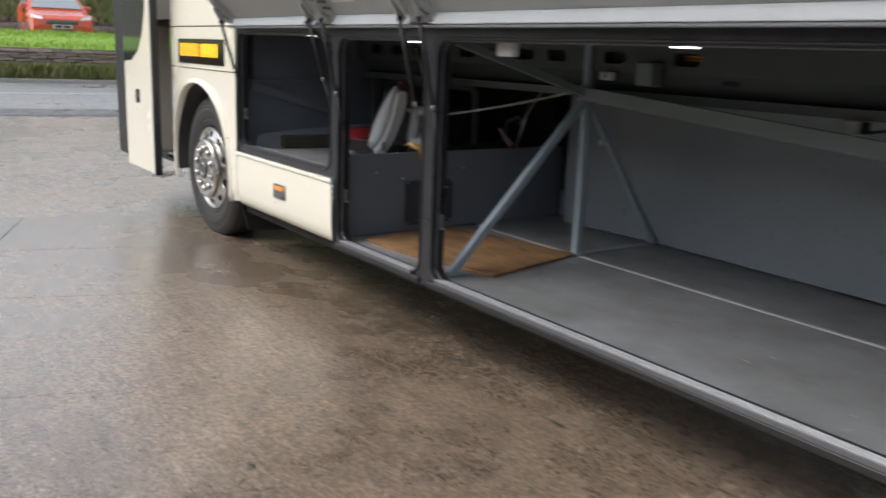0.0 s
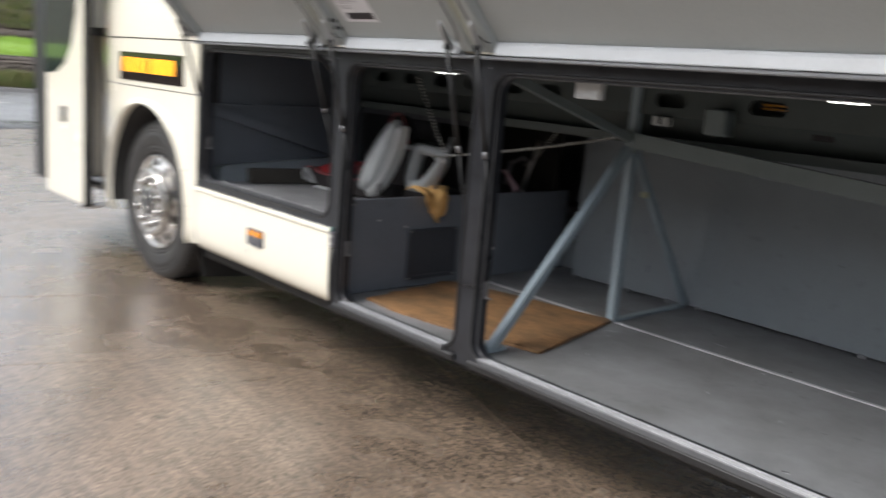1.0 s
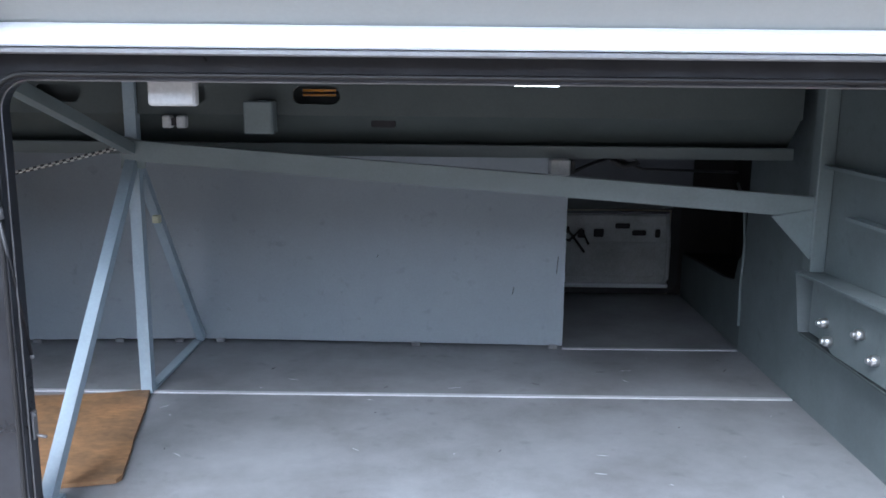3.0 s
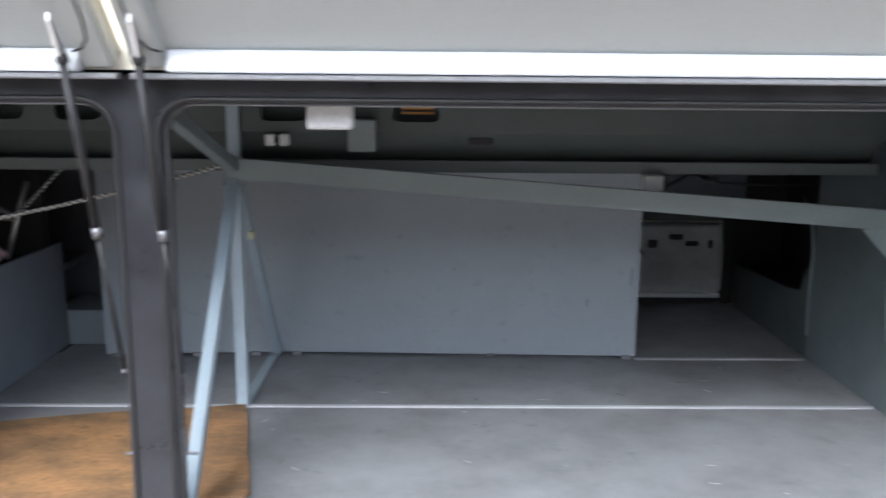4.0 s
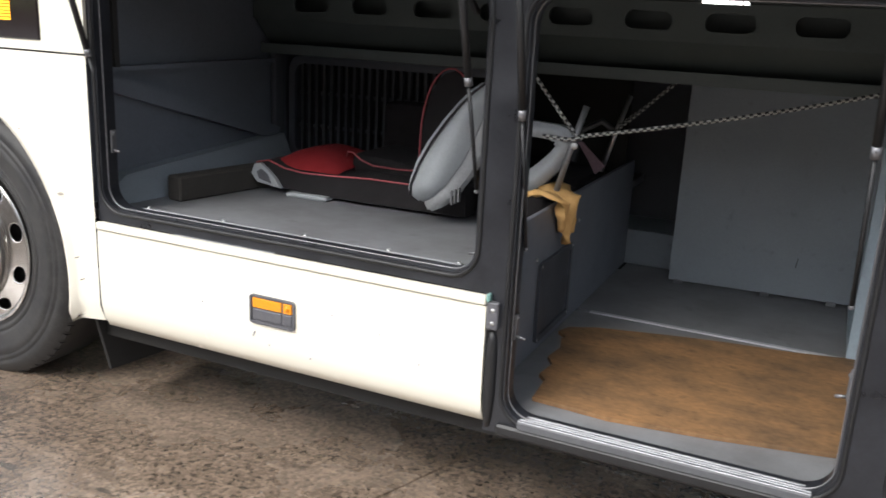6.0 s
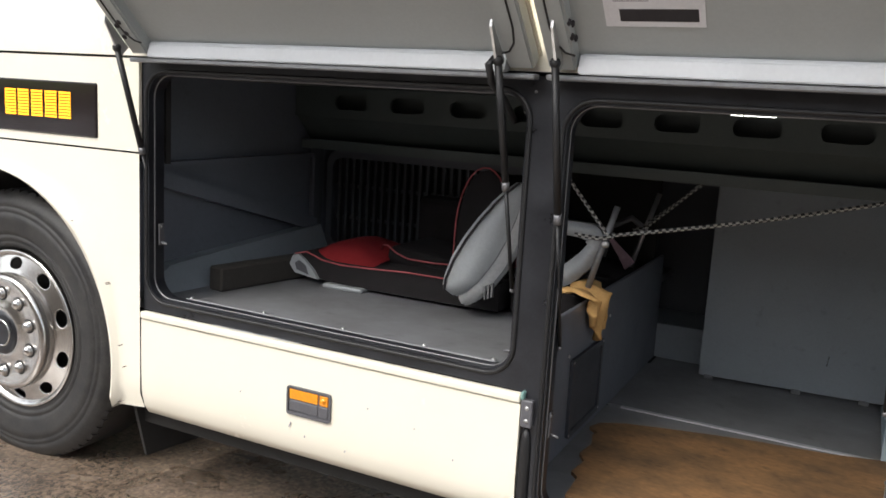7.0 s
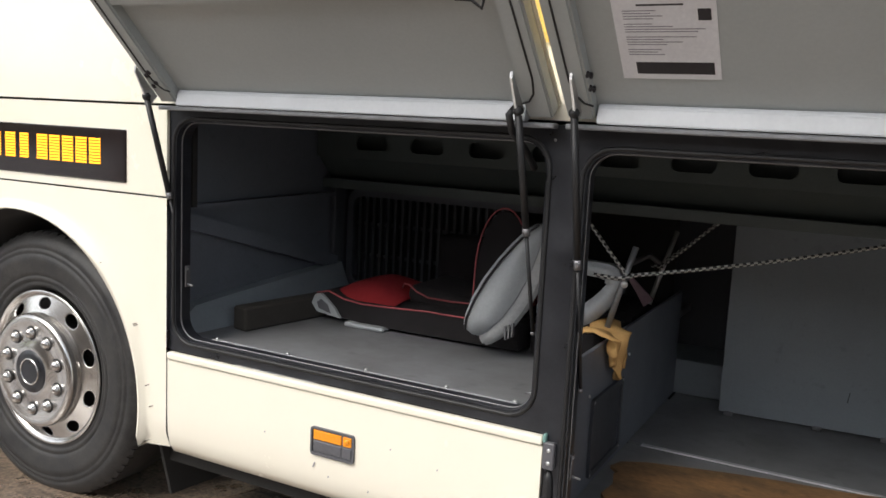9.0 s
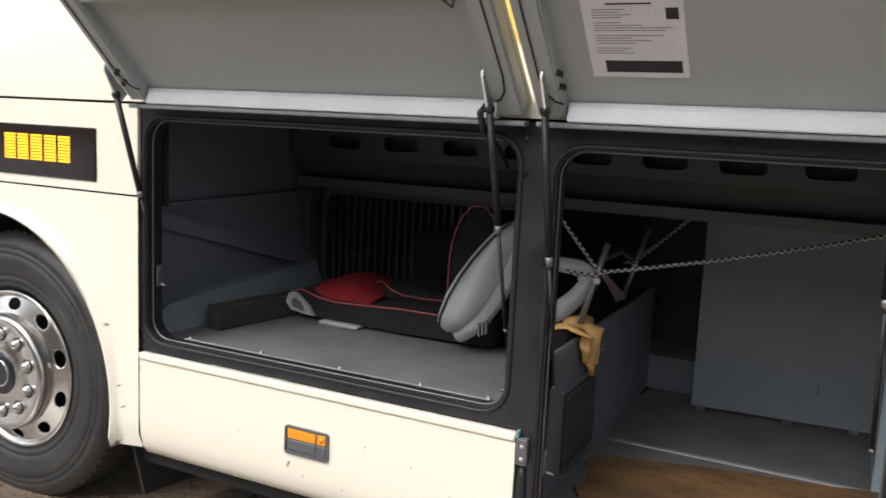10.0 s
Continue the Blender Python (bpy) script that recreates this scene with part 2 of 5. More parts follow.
JOINT = wet_ground("joint_dirt", (0.075, 0.060, 0.047), (0.05, 0.040, 0.031), 2.0, 120.0, 0.5, 0.4, 0.8)
ROAD = wet_ground("wet_asphalt", (0.27, 0.275, 0.285), (0.21, 0.215, 0.225), 0.5, 60.0, 0.3, 0.25, 0.5)
LOT = wet_ground("car_park_asphalt", (0.30, 0.28, 0.265), (0.22, 0.205, 0.195), 0.5, 60.0, 0.3, 0.4, 0.7)
LINE = material("road_line", (0.65, 0.65, 0.63), 0.6, scale=6)
STONE = material("dark_stone", (0.17, 0.14, 0.115), 0.85, second=(0.30, 0.25, 0.21), scale=6, amount=0.9, fine=40, grain=0.1, bump=0.5)
MORTAR = material("wall_core", (0.06, 0.05, 0.042), 0.95)
WETKERB = wet_ground("gutter", (0.10, 0.10, 0.10), (0.06, 0.06, 0.06), 1.5, 50.0, 0.4, 0.2, 0.5)
KERB = material("kerb_stone", (0.26, 0.25, 0.24), 0.7, scale=6, grain=0.1)
GRASS = material("grass_blades", (0.24, 0.42, 0.05), 0.6, second=(0.36, 0.46, 0.09), scale=1.5, amount=0.9)
LEAF = material("bush_leaves", (0.15, 0.20, 0.06), 0.6, second=(0.26, 0.22, 0.10), scale=3, amount=0.9)
TURF = material("turf_soil", (0.20, 0.34, 0.05), 0.9, scale=3, bump=0.3)
ORANGE = material("orange_red_paint", (0.60, 0.085, 0.035), 0.25, coat=0.8, bump=0.0, grain=0.0)
BLUEP = material("blue_paint", (0.03, 0.13, 0.36), 0.25, coat=0.8, bump=0.0, grain=0.0)
HEAD = material("headlight", (0.75, 0.76, 0.78), 0.1, coat=0.8, bump=0.0)
CARGLASS = material("car_glass", (0.30, 0.33, 0.36), 0.08, bump=0.0)

# ---- mesh helpers ----
def part(name, bm, mat, parent=None, label="", smooth=False):
    me = bpy.data.meshes.new(name)
    bmesh.ops.recalc_face_normals(bm, faces=bm.faces[:])
    if smooth:
        for f in bm.faces:
            f.smooth = True
    bm.to_mesh(me)
    bm.free()
    for m in (mat if isinstance(mat, (list, tuple)) else [mat]):
        me.materials.append(m)
    ob = new(name, me)
    if parent is not None:
        ob.parent = parent
    if label:
        tagged(ob, label)
    return ob


def root(name, label, category, group="", kind="", at=(0, 0, 0)):
    ob = new(name)
    ob.location = at
    return tagged(ob, label, category, group, kind)


def B():
    return bmesh.new()


def hexa(bm, c):
    """A block from eight corners, four below and four above, both anticlockwise."""
    v = [bm.verts.new(p) for p in c]
    for q in ((3, 2, 1, 0), (4, 5, 6, 7), (0, 1, 5, 4), (1, 2, 6, 5), (2, 3, 7, 6), (3, 0, 4, 7)):
        bm.faces.new([v[i] for i in q])
    return v


def box(bm, x0, x1, y0, y1, z0, z1, bevel=0.0, seg=1):
    v = hexa(bm, [(x0, y0, z0), (x1, y0, z0), (x1, y1, z0), (x0, y1, z0), (x0, y0, z1), (x1, y0, z1), (x1, y1, z1), (x0, y1, z1)])
    if bevel:
        es = set(e for q in v for e in q.link_edges)
        bmesh.ops.bevel(bm, geom=list(es), offset=bevel, segments=seg, affect='EDGES', profile=0.5)
    return bm


def boxed(*a, **k):
    return box(B(), *a, **k)


def beam(bm, p, q, w, h, up=(0, 0, 1)):
    """A square bar from p to q, w across and h along up."""
    p, q, up = Vector(p), Vector(q), Vector(up)
    d = (q - p).normalized()
    s = d.cross(up)
    s = (s if s.length > 1e-4 else d.cross(Vector((1, 0, 0)))).normalized() * w / 2
    u = s.cross(d).normalized() * h / 2
    hexa(bm, [p - s - u, p + s - u, q + s - u, q - s - u, p - s + u, p + s + u, q + s + u, q - s + u])
    return bm


def sweep(bm, pts, r, seg=8, closed=False, mats=0, radii=None):
    """A round bar along pts."""
    pts = [Vector(p) for p in pts]
    n = len(pts)
    rings = []
    last = None
    for i, p in enumerate(pts):
        a = pts[(i - 1) % n] if (closed or i) else p
        b = pts[(i + 1) % n] if (closed or i < n - 1) else p
        d = (b - a).normalized()
        if last is None:
            s = d.cross(Vector((0, 0, 1)))
            s = s if s.length > 0.05 else d.cross(Vector((1, 0, 0)))
        else:
            s = last - d * last.dot(d)
        s.normalize()
        last = s
        u = d.cross(s)
        rr = radii[i] if radii else r
        rings.append([bm.verts.new(p + (s * math.cos(k) + u * math.sin(k)) * rr) for k in [2 * math.pi * j / seg for j in range(seg)]])
    for i in range(n if closed else n - 1):
        a, b = rings[i], rings[(i + 1) % n]
        for j in range(seg):
            f = bm.faces.new((a[j], a[(j + 1) % seg], b[(j + 1) % seg], b[j]))
            f.smooth = True
            if mats:
                f.material_index = (i + j // max(1, seg // 2)) % mats
    if not closed:
        bm.faces.new(rings[0][::-1])
        bm.faces.new(rings[-1])
    return bm


def rounded(x0, x1, z0, z1, r, seg=8):
    pts = []
    for cx, cz, a0 in ((x1 - r, z0 + r, -90), (x1 - r, z1 - r, 0), (x0 + r, z1 - r, 90), (x0 + r, z0 + r, 180)):
        for i in range(seg + 1):
            a = math.radians(a0 + 90 * i / seg)
            pts.append((cx + r * math.cos(a), cz + r * math.sin(a)))
    return pts


def outer_of(pts, x0, x1, z0, z1):
    """The points of a rectangle that face those of a rounded one inside it."""
    n = len(pts) // 4
    cor = ((x1, z0), (x1, z1), (x0, z1), (x0, z0))
    res = []
    for k, (x, z) in enumerate(pts):
        q, i = k // n, k % n
        cx, cz = cor[q]
        if i == 0:
            p = (x, cz) if q in (0, 2) else (cx, z)
        elif i == n - 1:
            p = (cx, z) if q in (0, 2) else (x, cz)
        else:
            f = i / (n - 1)
            a = (pts[q * n][0], cz) if q in (0, 2) else (cx, pts[q * n][1])
            b = (cx, pts[q * n + n - 1][1]) if q in (0, 2) else (pts[q * n + n - 1][0], cz)
            p = (a[0] + (cx - a[0]) * 2 * f, a[1] + (cz - a[1]) * 2 * f) if f < 0.5 else (cx + (b[0] - cx) * (2 * f - 1), cz + (b[1] - cz) * (2 * f - 1))
        res.append(p)
    return res


def ring(bm, inner, outer, y0, y1):
    n = len(inner)
    v = [[bm.verts.new((p[0], y, p[1])) for p in ps] for ps, y in ((inner, y0), (outer, y0), (outer, y1), (inner, y1))]
    for i in range(n):
        j = (i + 1) % n
        for a in range(4):
            b = (a + 1) % 4
            try:
                bm.faces.new((v[a][i], v[a][j], v[b][j], v[b][i]))
            except ValueError:
                pass
    return bm


def prism(bm, pts, off):
    """A polygon (3D points) pushed along off."""
    off = Vector(off)
    a = [bm.verts.new(Vector(p)) for p in pts]
    b = [bm.verts.new(Vector(p) + off) for p in pts]
    bm.faces.new(a[::-1])
    bm.faces.new(b)
    n = len(a)
    for i in range(n):
        bm.faces.new((a[i], a[(i + 1) % n], b[(i + 1) % n], b[i]))
    return bm


def lathe(bm, prof, cx, cz, seg=64, skip=None):
    """Turn a profile of (radius, y) round the axis along y through (cx, cz)."""
    rings = [[bm.verts.new((cx + r * math.cos(2 * math.pi * k / seg), y, cz + r * math.sin(2 * math.pi * k / seg))) for k in range(seg)] for r, y in prof]
    for i in range(len(prof) - 1):
        for k in range(seg):
            if skip and skip((prof[i][0] + prof[i + 1][0]) / 2, (k + 0.5) / seg):
                continue
            f = bm.faces.new((rings[i][k], rings[i][(k + 1) % seg], rings[i + 1][(k + 1) % seg], rings[i + 1][k]))
            f.smooth = True
    return bm


def cyl(bm, p, q, r, seg=12):
    return sweep(bm, [p, q], r, seg)


def dome(bm, c, r, axis=(0, -1, 0), flat=0.6):
    m = Vector(axis).to_track_quat('Z', 'Y').to_matrix().to_4x4()
    bmesh.ops.create_uvsphere(bm, u_segments=12, v_segments=8, radius=r, matrix=Matrix.Translation(Vector(c)) @ m @ Matrix.Diagonal((1, 1, flat, 1)))
    return bm

# ---- ground and distance ----
ZF = 0.352      # bay floor
YS, YB = 0.983, 1.535
U = Vector((-0.981, 0.195, 0))      # towards the road
V = Vector((0.195, 0.981, 0))       # along the road
O = Vector((4.1, -2.15, 0))


def uv(u, v, z):
    p = O + U * u + V * v
    return (p.x, p.y, z)


def strip(bm, rows, v0, v1, n=1):
    """A sheet across rows of (u, z) from v0 to v1."""
    g = [[bm.verts.new(uv(u, v0 + (v1 - v0) * k / n, z)) for k in range(n + 1)] for u, z in rows]
    for i in range(len(g) - 1):
        for k in range(n):
            bm.faces.new((g[i][k], g[i][k + 1], g[i + 1][k + 1], g[i + 1][k]))
    return bm


bm = strip(B(), [(-400, -0.03), (-40, -0.03), (12.0, -0.03), (16.3, 0.06), (24.2, 0.22), (27, 0.7), (45, 1.3), (400, 12)], -400, 400)
tagged(part("ground", bm, JOINT), "dark damp earth ground under the yard", "ground", kind="structure")

yard = tagged(root("pavement", "wet brownish concrete yard with joints and oil spots", "yard"), kind="structure")
SA = Vector((-0.94, 0.342, 0))
SB = Vector((0.342, 0.94, 0))
slab_meshes = {}
w = -9.0
course = 0
while w < 9.0:
    width = random.choice((0.9, 1.15, 1.4, 1.7))
    course += 1
    for k in range(-3, 4):
        c = O + SA * (w + width / 2) + SB * (8.0 * k + 2.6 * (course % 3))
        if (c - O).dot(U) > 8.3:
            continue
        c.z = random.uniform(-0.0006, 0.0006)
        if width in slab_meshes:
            ob = new("concrete_slab", slab_meshes[width])
            ob.parent = yard
        else:
            ob = part("concrete_slab", box(B(), -width / 2 + 0.0022, width / 2 - 0.0022, -3.998, 3.998, -0.05, 0.0, 0.003), YARD, yard)
            slab_meshes[width] = ob.data
        ob.location = c
        ob.rotation_euler = (0, 0, math.atan2(SA.y, SA.x))
    w += width
bm = strip(B(), [(5.5, -0.020), (7.2, -0.010), (8.6, -0.002), (9.6, 0.006), (12.5, 0.05), (16.2, 0.115), (16.4, 0.12)], -30, 30)
tagged(part("apron", bm, APRON), "worn concrete apron beside the road", "apron", kind="structure")
bm = strip(B(), [(15.6, 0.11), (15.65, 0.125), (16.6, 0.142), (16.75, 0.14)], -60, 60)
tagged(part("kerb", bm, WETKERB), "dark wet tarmac gutter beside the road", "kerb", kind="structure")
bm = strip(B(), [(16.75, 0.135), (20, 0.21), (23.5, 0.26)], -80, 80, 4)
tagged(part("road", bm, ROAD), "wet grey asphalt road", "road", kind="structure")
lines = root("road_marking", "worn white painted road lines", "road marking", kind="structure")
for k in range(-8, 9):
    bm = strip(B(), [(20.0, 0.216), (20.12, 0.218)], k * 5.0 - 1.2, k * 5.0 + 1.2)
    part("dash", bm, LINE, lines)
bm = strip(B(), [(23.5, 0.25), (23.51, 0.35), (23.65, 0.36), (24.0, 0.37)], -60, 60)
tagged(part("kerb_far", bm, KERB), "stone kerb across the road", "kerb", kind="structure")

# unseen wall, added to keep low sky light out of the bays
bm = box(B(), -14, 16, -11.5, -11.0, -0.03, 5.0)
tagged(part("wall_light_blocker", bm, STONE), "unseen plain brown wall added to block low sky light", "wall", kind="structure")

# low retaining wall of dark stones
wall = root("wall_roadside", "low dark dry-stone retaining wall with weeds", "wall", kind="structure")
bm = strip(B(), [(24.05, 0.30), (24.1, 1.08), (24.5, 1.11)], -40, 40)
part("core", bm, MORTAR, wall)
stone_meshes = []
for k in range(5):
    b2 = B()
    w = random.uniform(0.16, 0.30)
    box(b2, -0.09, 0.09, -w, w, -0.034, 0.034, 0.014)
    for q in b2.verts:
        q.co += Vector([random.uniform(-0.015, 0.015) for _ in range(3)])
    stone_meshes.append((part("stone", b2, STONE, wall), w))
first = 0
for row in range(9):
    v = -4.5
    while v < 4.2:
        ob, w = random.choice(stone_meshes) if first >= 5 else stone_meshes[first]
        if first >= 5:
            ob = new("stone", ob.data)
            ob.parent = wall
        first += 1
        ob.location = uv(24.05 + random.uniform(-0.03, 0.02), v + w, 0.41 + row * 0.077 + random.uniform(-0.012, 0.012))
        ob.rotation_euler = (0, 0, math.atan2(V.y, V.x) - math.pi / 2)
        v += 2 * w + 0.02

bm = strip(B(), [(24.3, 1.10), (25.5, 1.33), (26.8, 1.47), (27.2, 1.48), (27.6, 1.20)], -40, 40, 6)
tagged(part("verge", bm, TURF), "green grass verge above the stone wall", "grass verge", kind="structure")
bm = strip(B(), [(27.5, 1.21), (31, 1.21), (36.4, 1.45)], -60, 60, 4)
tagged(part("car_park", bm, LOT), "grey asphalt car park on the rise", "car park", kind="structure")


def blades(name, n, u0, u1, v0, v1, height, mat, label, z):
    rng = np.random.RandomState(3 if name == "grass" else 5)
    vs, fs = [], []
    for _ in range(n):
        u, v = rng.uniform(u0, u1), rng.uniform(v0, v1)
        a, h, w = rng.uniform(0, 6.28), height * rng.uniform(0.5, 1.3), height * rng.uniform(0.12, 0.3)
        p = Vector(uv(u, v, z(u)))
        d = Vector((math.cos(a), math.sin(a), 0))
        t = Vector((rng.uniform(-0.5, 0.5), rng.uniform(-0.5, 0.5), 1)) * h
        k = len(vs)
        vs += [p - d * w, p + d * w, p + t]
        fs.append((k, k + 1, k + 2))
    me = bpy.data.meshes.new(name)
    me.from_pydata([tuple(p) for p in vs], [], fs)
    me.materials.append(mat)
    tagged(new(name, me), label, name, kind="stuff")


blades("grass", 16000, 24.3, 27.1, -7, 6, 0.10, GRASS, "short green grass on the verge", lambda u: 1.09 + (u - 24.3) * 0.145)
blades("weeds", 9000, 23.75, 24.05, -7, 6, 0.34, LEAF, "green and brown weeds along the wall foot", lambda u: 0.37)
blades("hedge", 9000, 36.0, 37.2, -12, 12, 0.30, LEAF, "brown-green ivy on the far bank", lambda u: 1.9 + (u - 36.0) * 2.2)

back_wall = root("wall_car_park", "rough brown stone bank wall behind parked cars", "wall", kind="structure")
bm = strip(B(), [(36.2, 1.3), (36.6, 3.0), (37.2, 4.8), (38, 5.0)], -60, 60, 8)
part("bank", bm, STONE, back_wall)
b2 = B()
box(b2, -0.12, 0.12, -0.36, 0.36, -0.11, 0.11, 0.04)
for q in b2.verts:
    q.co += Vector([random.uniform(-0.03, 0.03) for _ in range(3)])
big_stone = part("stone", b2, STONE, back_wall)
first = True
for row in range(5):
    for k in range(-8, 9):
        ob = big_stone if first else new("stone", big_stone.data)
        first = False
        ob.parent = back_wall
        ob.location = uv(36.2 + row * 0.09 + random.uniform(-0.06, 0.03), k * 0.76 + (row % 2) * 0.38 + random.uniform(-0.05, 0.05), 1.75 + row * 0.24)
        ob.rotation_euler = (0, 0, math.atan2(V.y, V.x) - math.pi / 2 + random.uniform(-0.1, 0.1))
for k in range(3):
    bm = strip(B(), [(28.8, 1.217), (31.0, 1.217)], -3.9 + k * 3.2, -3.8 + k * 3.2)
    part("bay_line", bm, LINE, lines)


def car(paint, label, u, v, z, turn):
    """A small hatchback, nose along its local -x."""
    c = root("parked_car", label, "car")
    prof = [(-1.98, 0.25), (-2.0, 0.52), (-1.93, 0.70), (-1.75, 0.80), (-1.05, 0.96), (-0.25, 1.42), (0.35, 1.50), (1.2, 1.44), (1.75, 1.02), (1.92, 0.85), (1.95, 0.28)]
    bm = B()
    rows = []
    for x, zz in prof:
        t = max(0.0, zz - 0.85) * 0.34
        nose = 0.12 if abs(x) > 1.85 else 0.0
        rows.append([(x, s * (0.87 - t - nose) * f, zz - (0.05 if abs(f) == 1 else 0)) for s, f in ((-1, 1), (-1, 0.75), (1, 0.75), (1, 1))])
    g = [[bm.verts.new(p) for p in r] for r in rows]
    low = [[bm.verts.new((r[0][0] * 0.99, r[0][1] if abs(r[0][1]) > 0.8 else -0.82, 0.22)), bm.verts.new((r[0][0] * 0.99, 0.82, 0.22))] for r in rows]
    for i in range(len(g) - 1):
        for k in range(3):
            bm.faces.new((g[i][k], g[i][k + 1], g[i + 1][k + 1], g[i + 1][k]))
        bm.faces.new((low[i][0], g[i][0], g[i + 1][0], low[i + 1][0]))
        bm.faces.new((low[i][1], g[i][3], g[i + 1][3], low[i + 1][1]))
        bm.faces.new((low[i][0], low[i][1], low[i + 1][1], low[i + 1][0]))
    for i in (0, -1):
        bm.faces.new((low[i][0], g[i][0], g[i][1], g[i][2], g[i][3], low[i][1]))
    part("body", bm, paint, c, smooth=False)
    part("windscreen", prism(B(), [(-1.00, -0.68, 1.00), (-1.00, 0.68, 1.00), (-0.28, 0.56, 1.42), (-0.28, -0.56, 1.42)], (-0.012, 0, 0.02)), CARGLASS, c)
    for s in (-1, 1):
        part("headlight", prism(B(), [(-1.96, s * 0.50, 0.66), (-1.80, s * 0.80, 0.70), (-1.72, s * 0.80, 0.80), (-1.90, s * 0.52, 0.74)], (-0.03, 0, 0.01)), HEAD, c)
        m = box(B(), -0.85, -0.68, s * 0.86 - 0.11, s * 0.86 + 0.11, 0.96, 1.10, 0.03)
        part("mirror", m, paint, c)
        for x in (-1.25, 1.22):
            w = part("wheel", B(), TYRE, c)
            bmw = B()
            lathe(bmw, [(0.19, -0.10), (0.29, -0.10), (0.31, -0.06), (0.31, 0.06), (0.29, 0.10), (0.19, 0.10)], 0, 0, 24)
            part("tyre", bmw, TYRE, w)
            bmw = B()
            lathe(bmw, [(0.001, -0.07), (0.06, -0.085), (0.19, -0.095)], 0, 0, 24)
            lathe(bmw, [(0.001, 0.07), (0.06, 0.085), (0.19, 0.095)], 0, 0, 24)
            part("rim", bmw, ZINC, w)
            w.location = (x, s * 0.76, 0.31)
        part("side_window", prism(B(), [(-0.55, s * 0.815, 1.0), (1.3, s * 0.815, 1.0), (1.05, s * 0.70, 1.36), (-0.1, s * 0.70, 1.36)], (0, s * 0.02, 0)), CARGLASS, c)
    part("grille", boxed(-2.02, -1.96, -0.42, 0.42, 0.55, 0.66, 0.02), HANDLEG, c)
    part("bumper_intake", boxed(-2.02, -1.97, -0.55, 0.55, 0.30, 0.40, 0.02), HANDLEG, c)
    part("number_plate", boxed(-2.035, -2.015, -0.26, 0.26, 0.43, 0.54), WHITEPL, c)
    for k in range(2):
        part("plate_bar", boxed(-2.042, -2.034, -0.2 + k * 0.22, -0.03 + k * 0.22, 0.455, 0.515), INKB, c)
    p = uv(u, v, z)
    c.location = p
    c.rotation_euler = (0, math.radians(-0.5), turn)
    return c


car(ORANGE, "orange-red hatchback parked nose first behind grass verge", 29.4, -0.02, 1.21, math.atan2(U.y, U.x) + math.radians(7))
car(BLUEP, "blue hatchback parked in the car park", 33.8, 4.7, 1.34, math.atan2(U.y, U.x) + math.radians(8))

# ---- the coach ----
coach = root("coach", "cream touring coach with open grey luggage bays", "coach")


def tap(x):
    return 0.20 * max(0.0, -2.2 - x) ** 2


def skin(name, x0, x1, rows, mat, label="", n=16, thick=0.012):
    """A side panel: rows of (z, y); it curves inwards to the front."""
    bm = B()
    g = [[bm.verts.new((x0 + (x1 - x0) * k / n, y + tap(x0 + (x1 - x0) * k / n), z)) for k in range(n + 1)] for z, y in rows]
    for i in range(len(g) - 1):
        for k in range(n):
            f = bm.faces.new((g[i][k], g[i][k + 1], g[i + 1][k + 1], g[i + 1][k]))
            f.smooth = True
    border = [[q.co.copy() for q in g[0]], [q.co.copy() for q in g[-1]], [r[0].co.copy() for r in g], [r[-1].co.copy() for r in g]]
    for line in border:
        a = [bm.verts.new(p) for p in line]
        b = [bm.verts.new((p.x, p.y + thick, p.z)) for p in line]
        for k in range(len(a) - 1):
            bm.faces.new((a[k], a[k + 1], b[k + 1], b[k]))
    bmesh.ops.remove_doubles(bm, verts=bm.verts, dist=0.00001)
    bmesh.ops.recalc_face_normals(bm, faces=bm.faces[:])
    bm.normal_update()
    for e in bm.edges:
        e.smooth = e.calc_face_angle(0) < 0.7
    return part(name, bm, mat, coach, label)


# outer skin
skin("lower_panel", -1.308, 0.0, [(0.322, 0.06), (0.335, 0.03), (0.365, 0.012), (0.41, 0.002), (0.50, -0.001), (0.658, 0.0)], CREAM, "cream lower panel with small scratches", 4)
bm = boxed(-1.308, 0.0, -0.007, 0.02, 0.660, 0.684, 0.006, 2)
part("panel_lip", bm, CREAM, coach)
part("panel_end_cap", boxed(0.001, 0.010, -0.008, 0.012, 0.671, 0.693, 0.003), material("green_plastic", (0.2, 0.36, 0.33), 0.5), coach)
skin("sign_panel", -3.45, -1.314, [(1.190, 0.0), (1.474, 0.0)], CREAM, "", 20)
skin("upper_side", -3.45, 8.0, [(1.482, 0.0), (1.9, 0.01), (2.6, 0.06), (3.2, 0.16), (3.35, 0.4), (3.4, 1.25)], CREAM, "cream upper body side", 60)
bm = boxed(-0.9, 6.0, -0.003, 0.02, 1.668, 1.90)
part("yellow_stripe", bm, YELLOW, coach)
# wheel arch panel
AX, AZ, AR = -2.040, 0.475, 0.612
bm = B()
inn, out_ = [], []
angles = [math.radians(-14 + 208 * k / 48) for k in range(49)] + [math.atan2(1.184 - AZ, -1.314 - AX), math.atan2(1.184 - AZ, -3.45 - AX)]
angles.sort()
for a in angles:
    c, s_ = math.cos(a), math.sin(a)
    x, z = AX + AR * c, AZ + AR * s_
    t = 9.0
    if c > 1e-6:
        t = min(t, (-1.314 - AX) / c)
    if c < -1e-6:
        t = min(t, (-3.45 - AX) / c)
    if s_ > 1e-6:
        t = min(t, (1.184 - AZ) / s_)
    if s_ < -1e-6:
        t = min(t, (0.335 - AZ) / s_)
    inn.append((x, z))
    out_.append((AX + t * c, AZ + t * s_))
rows = []
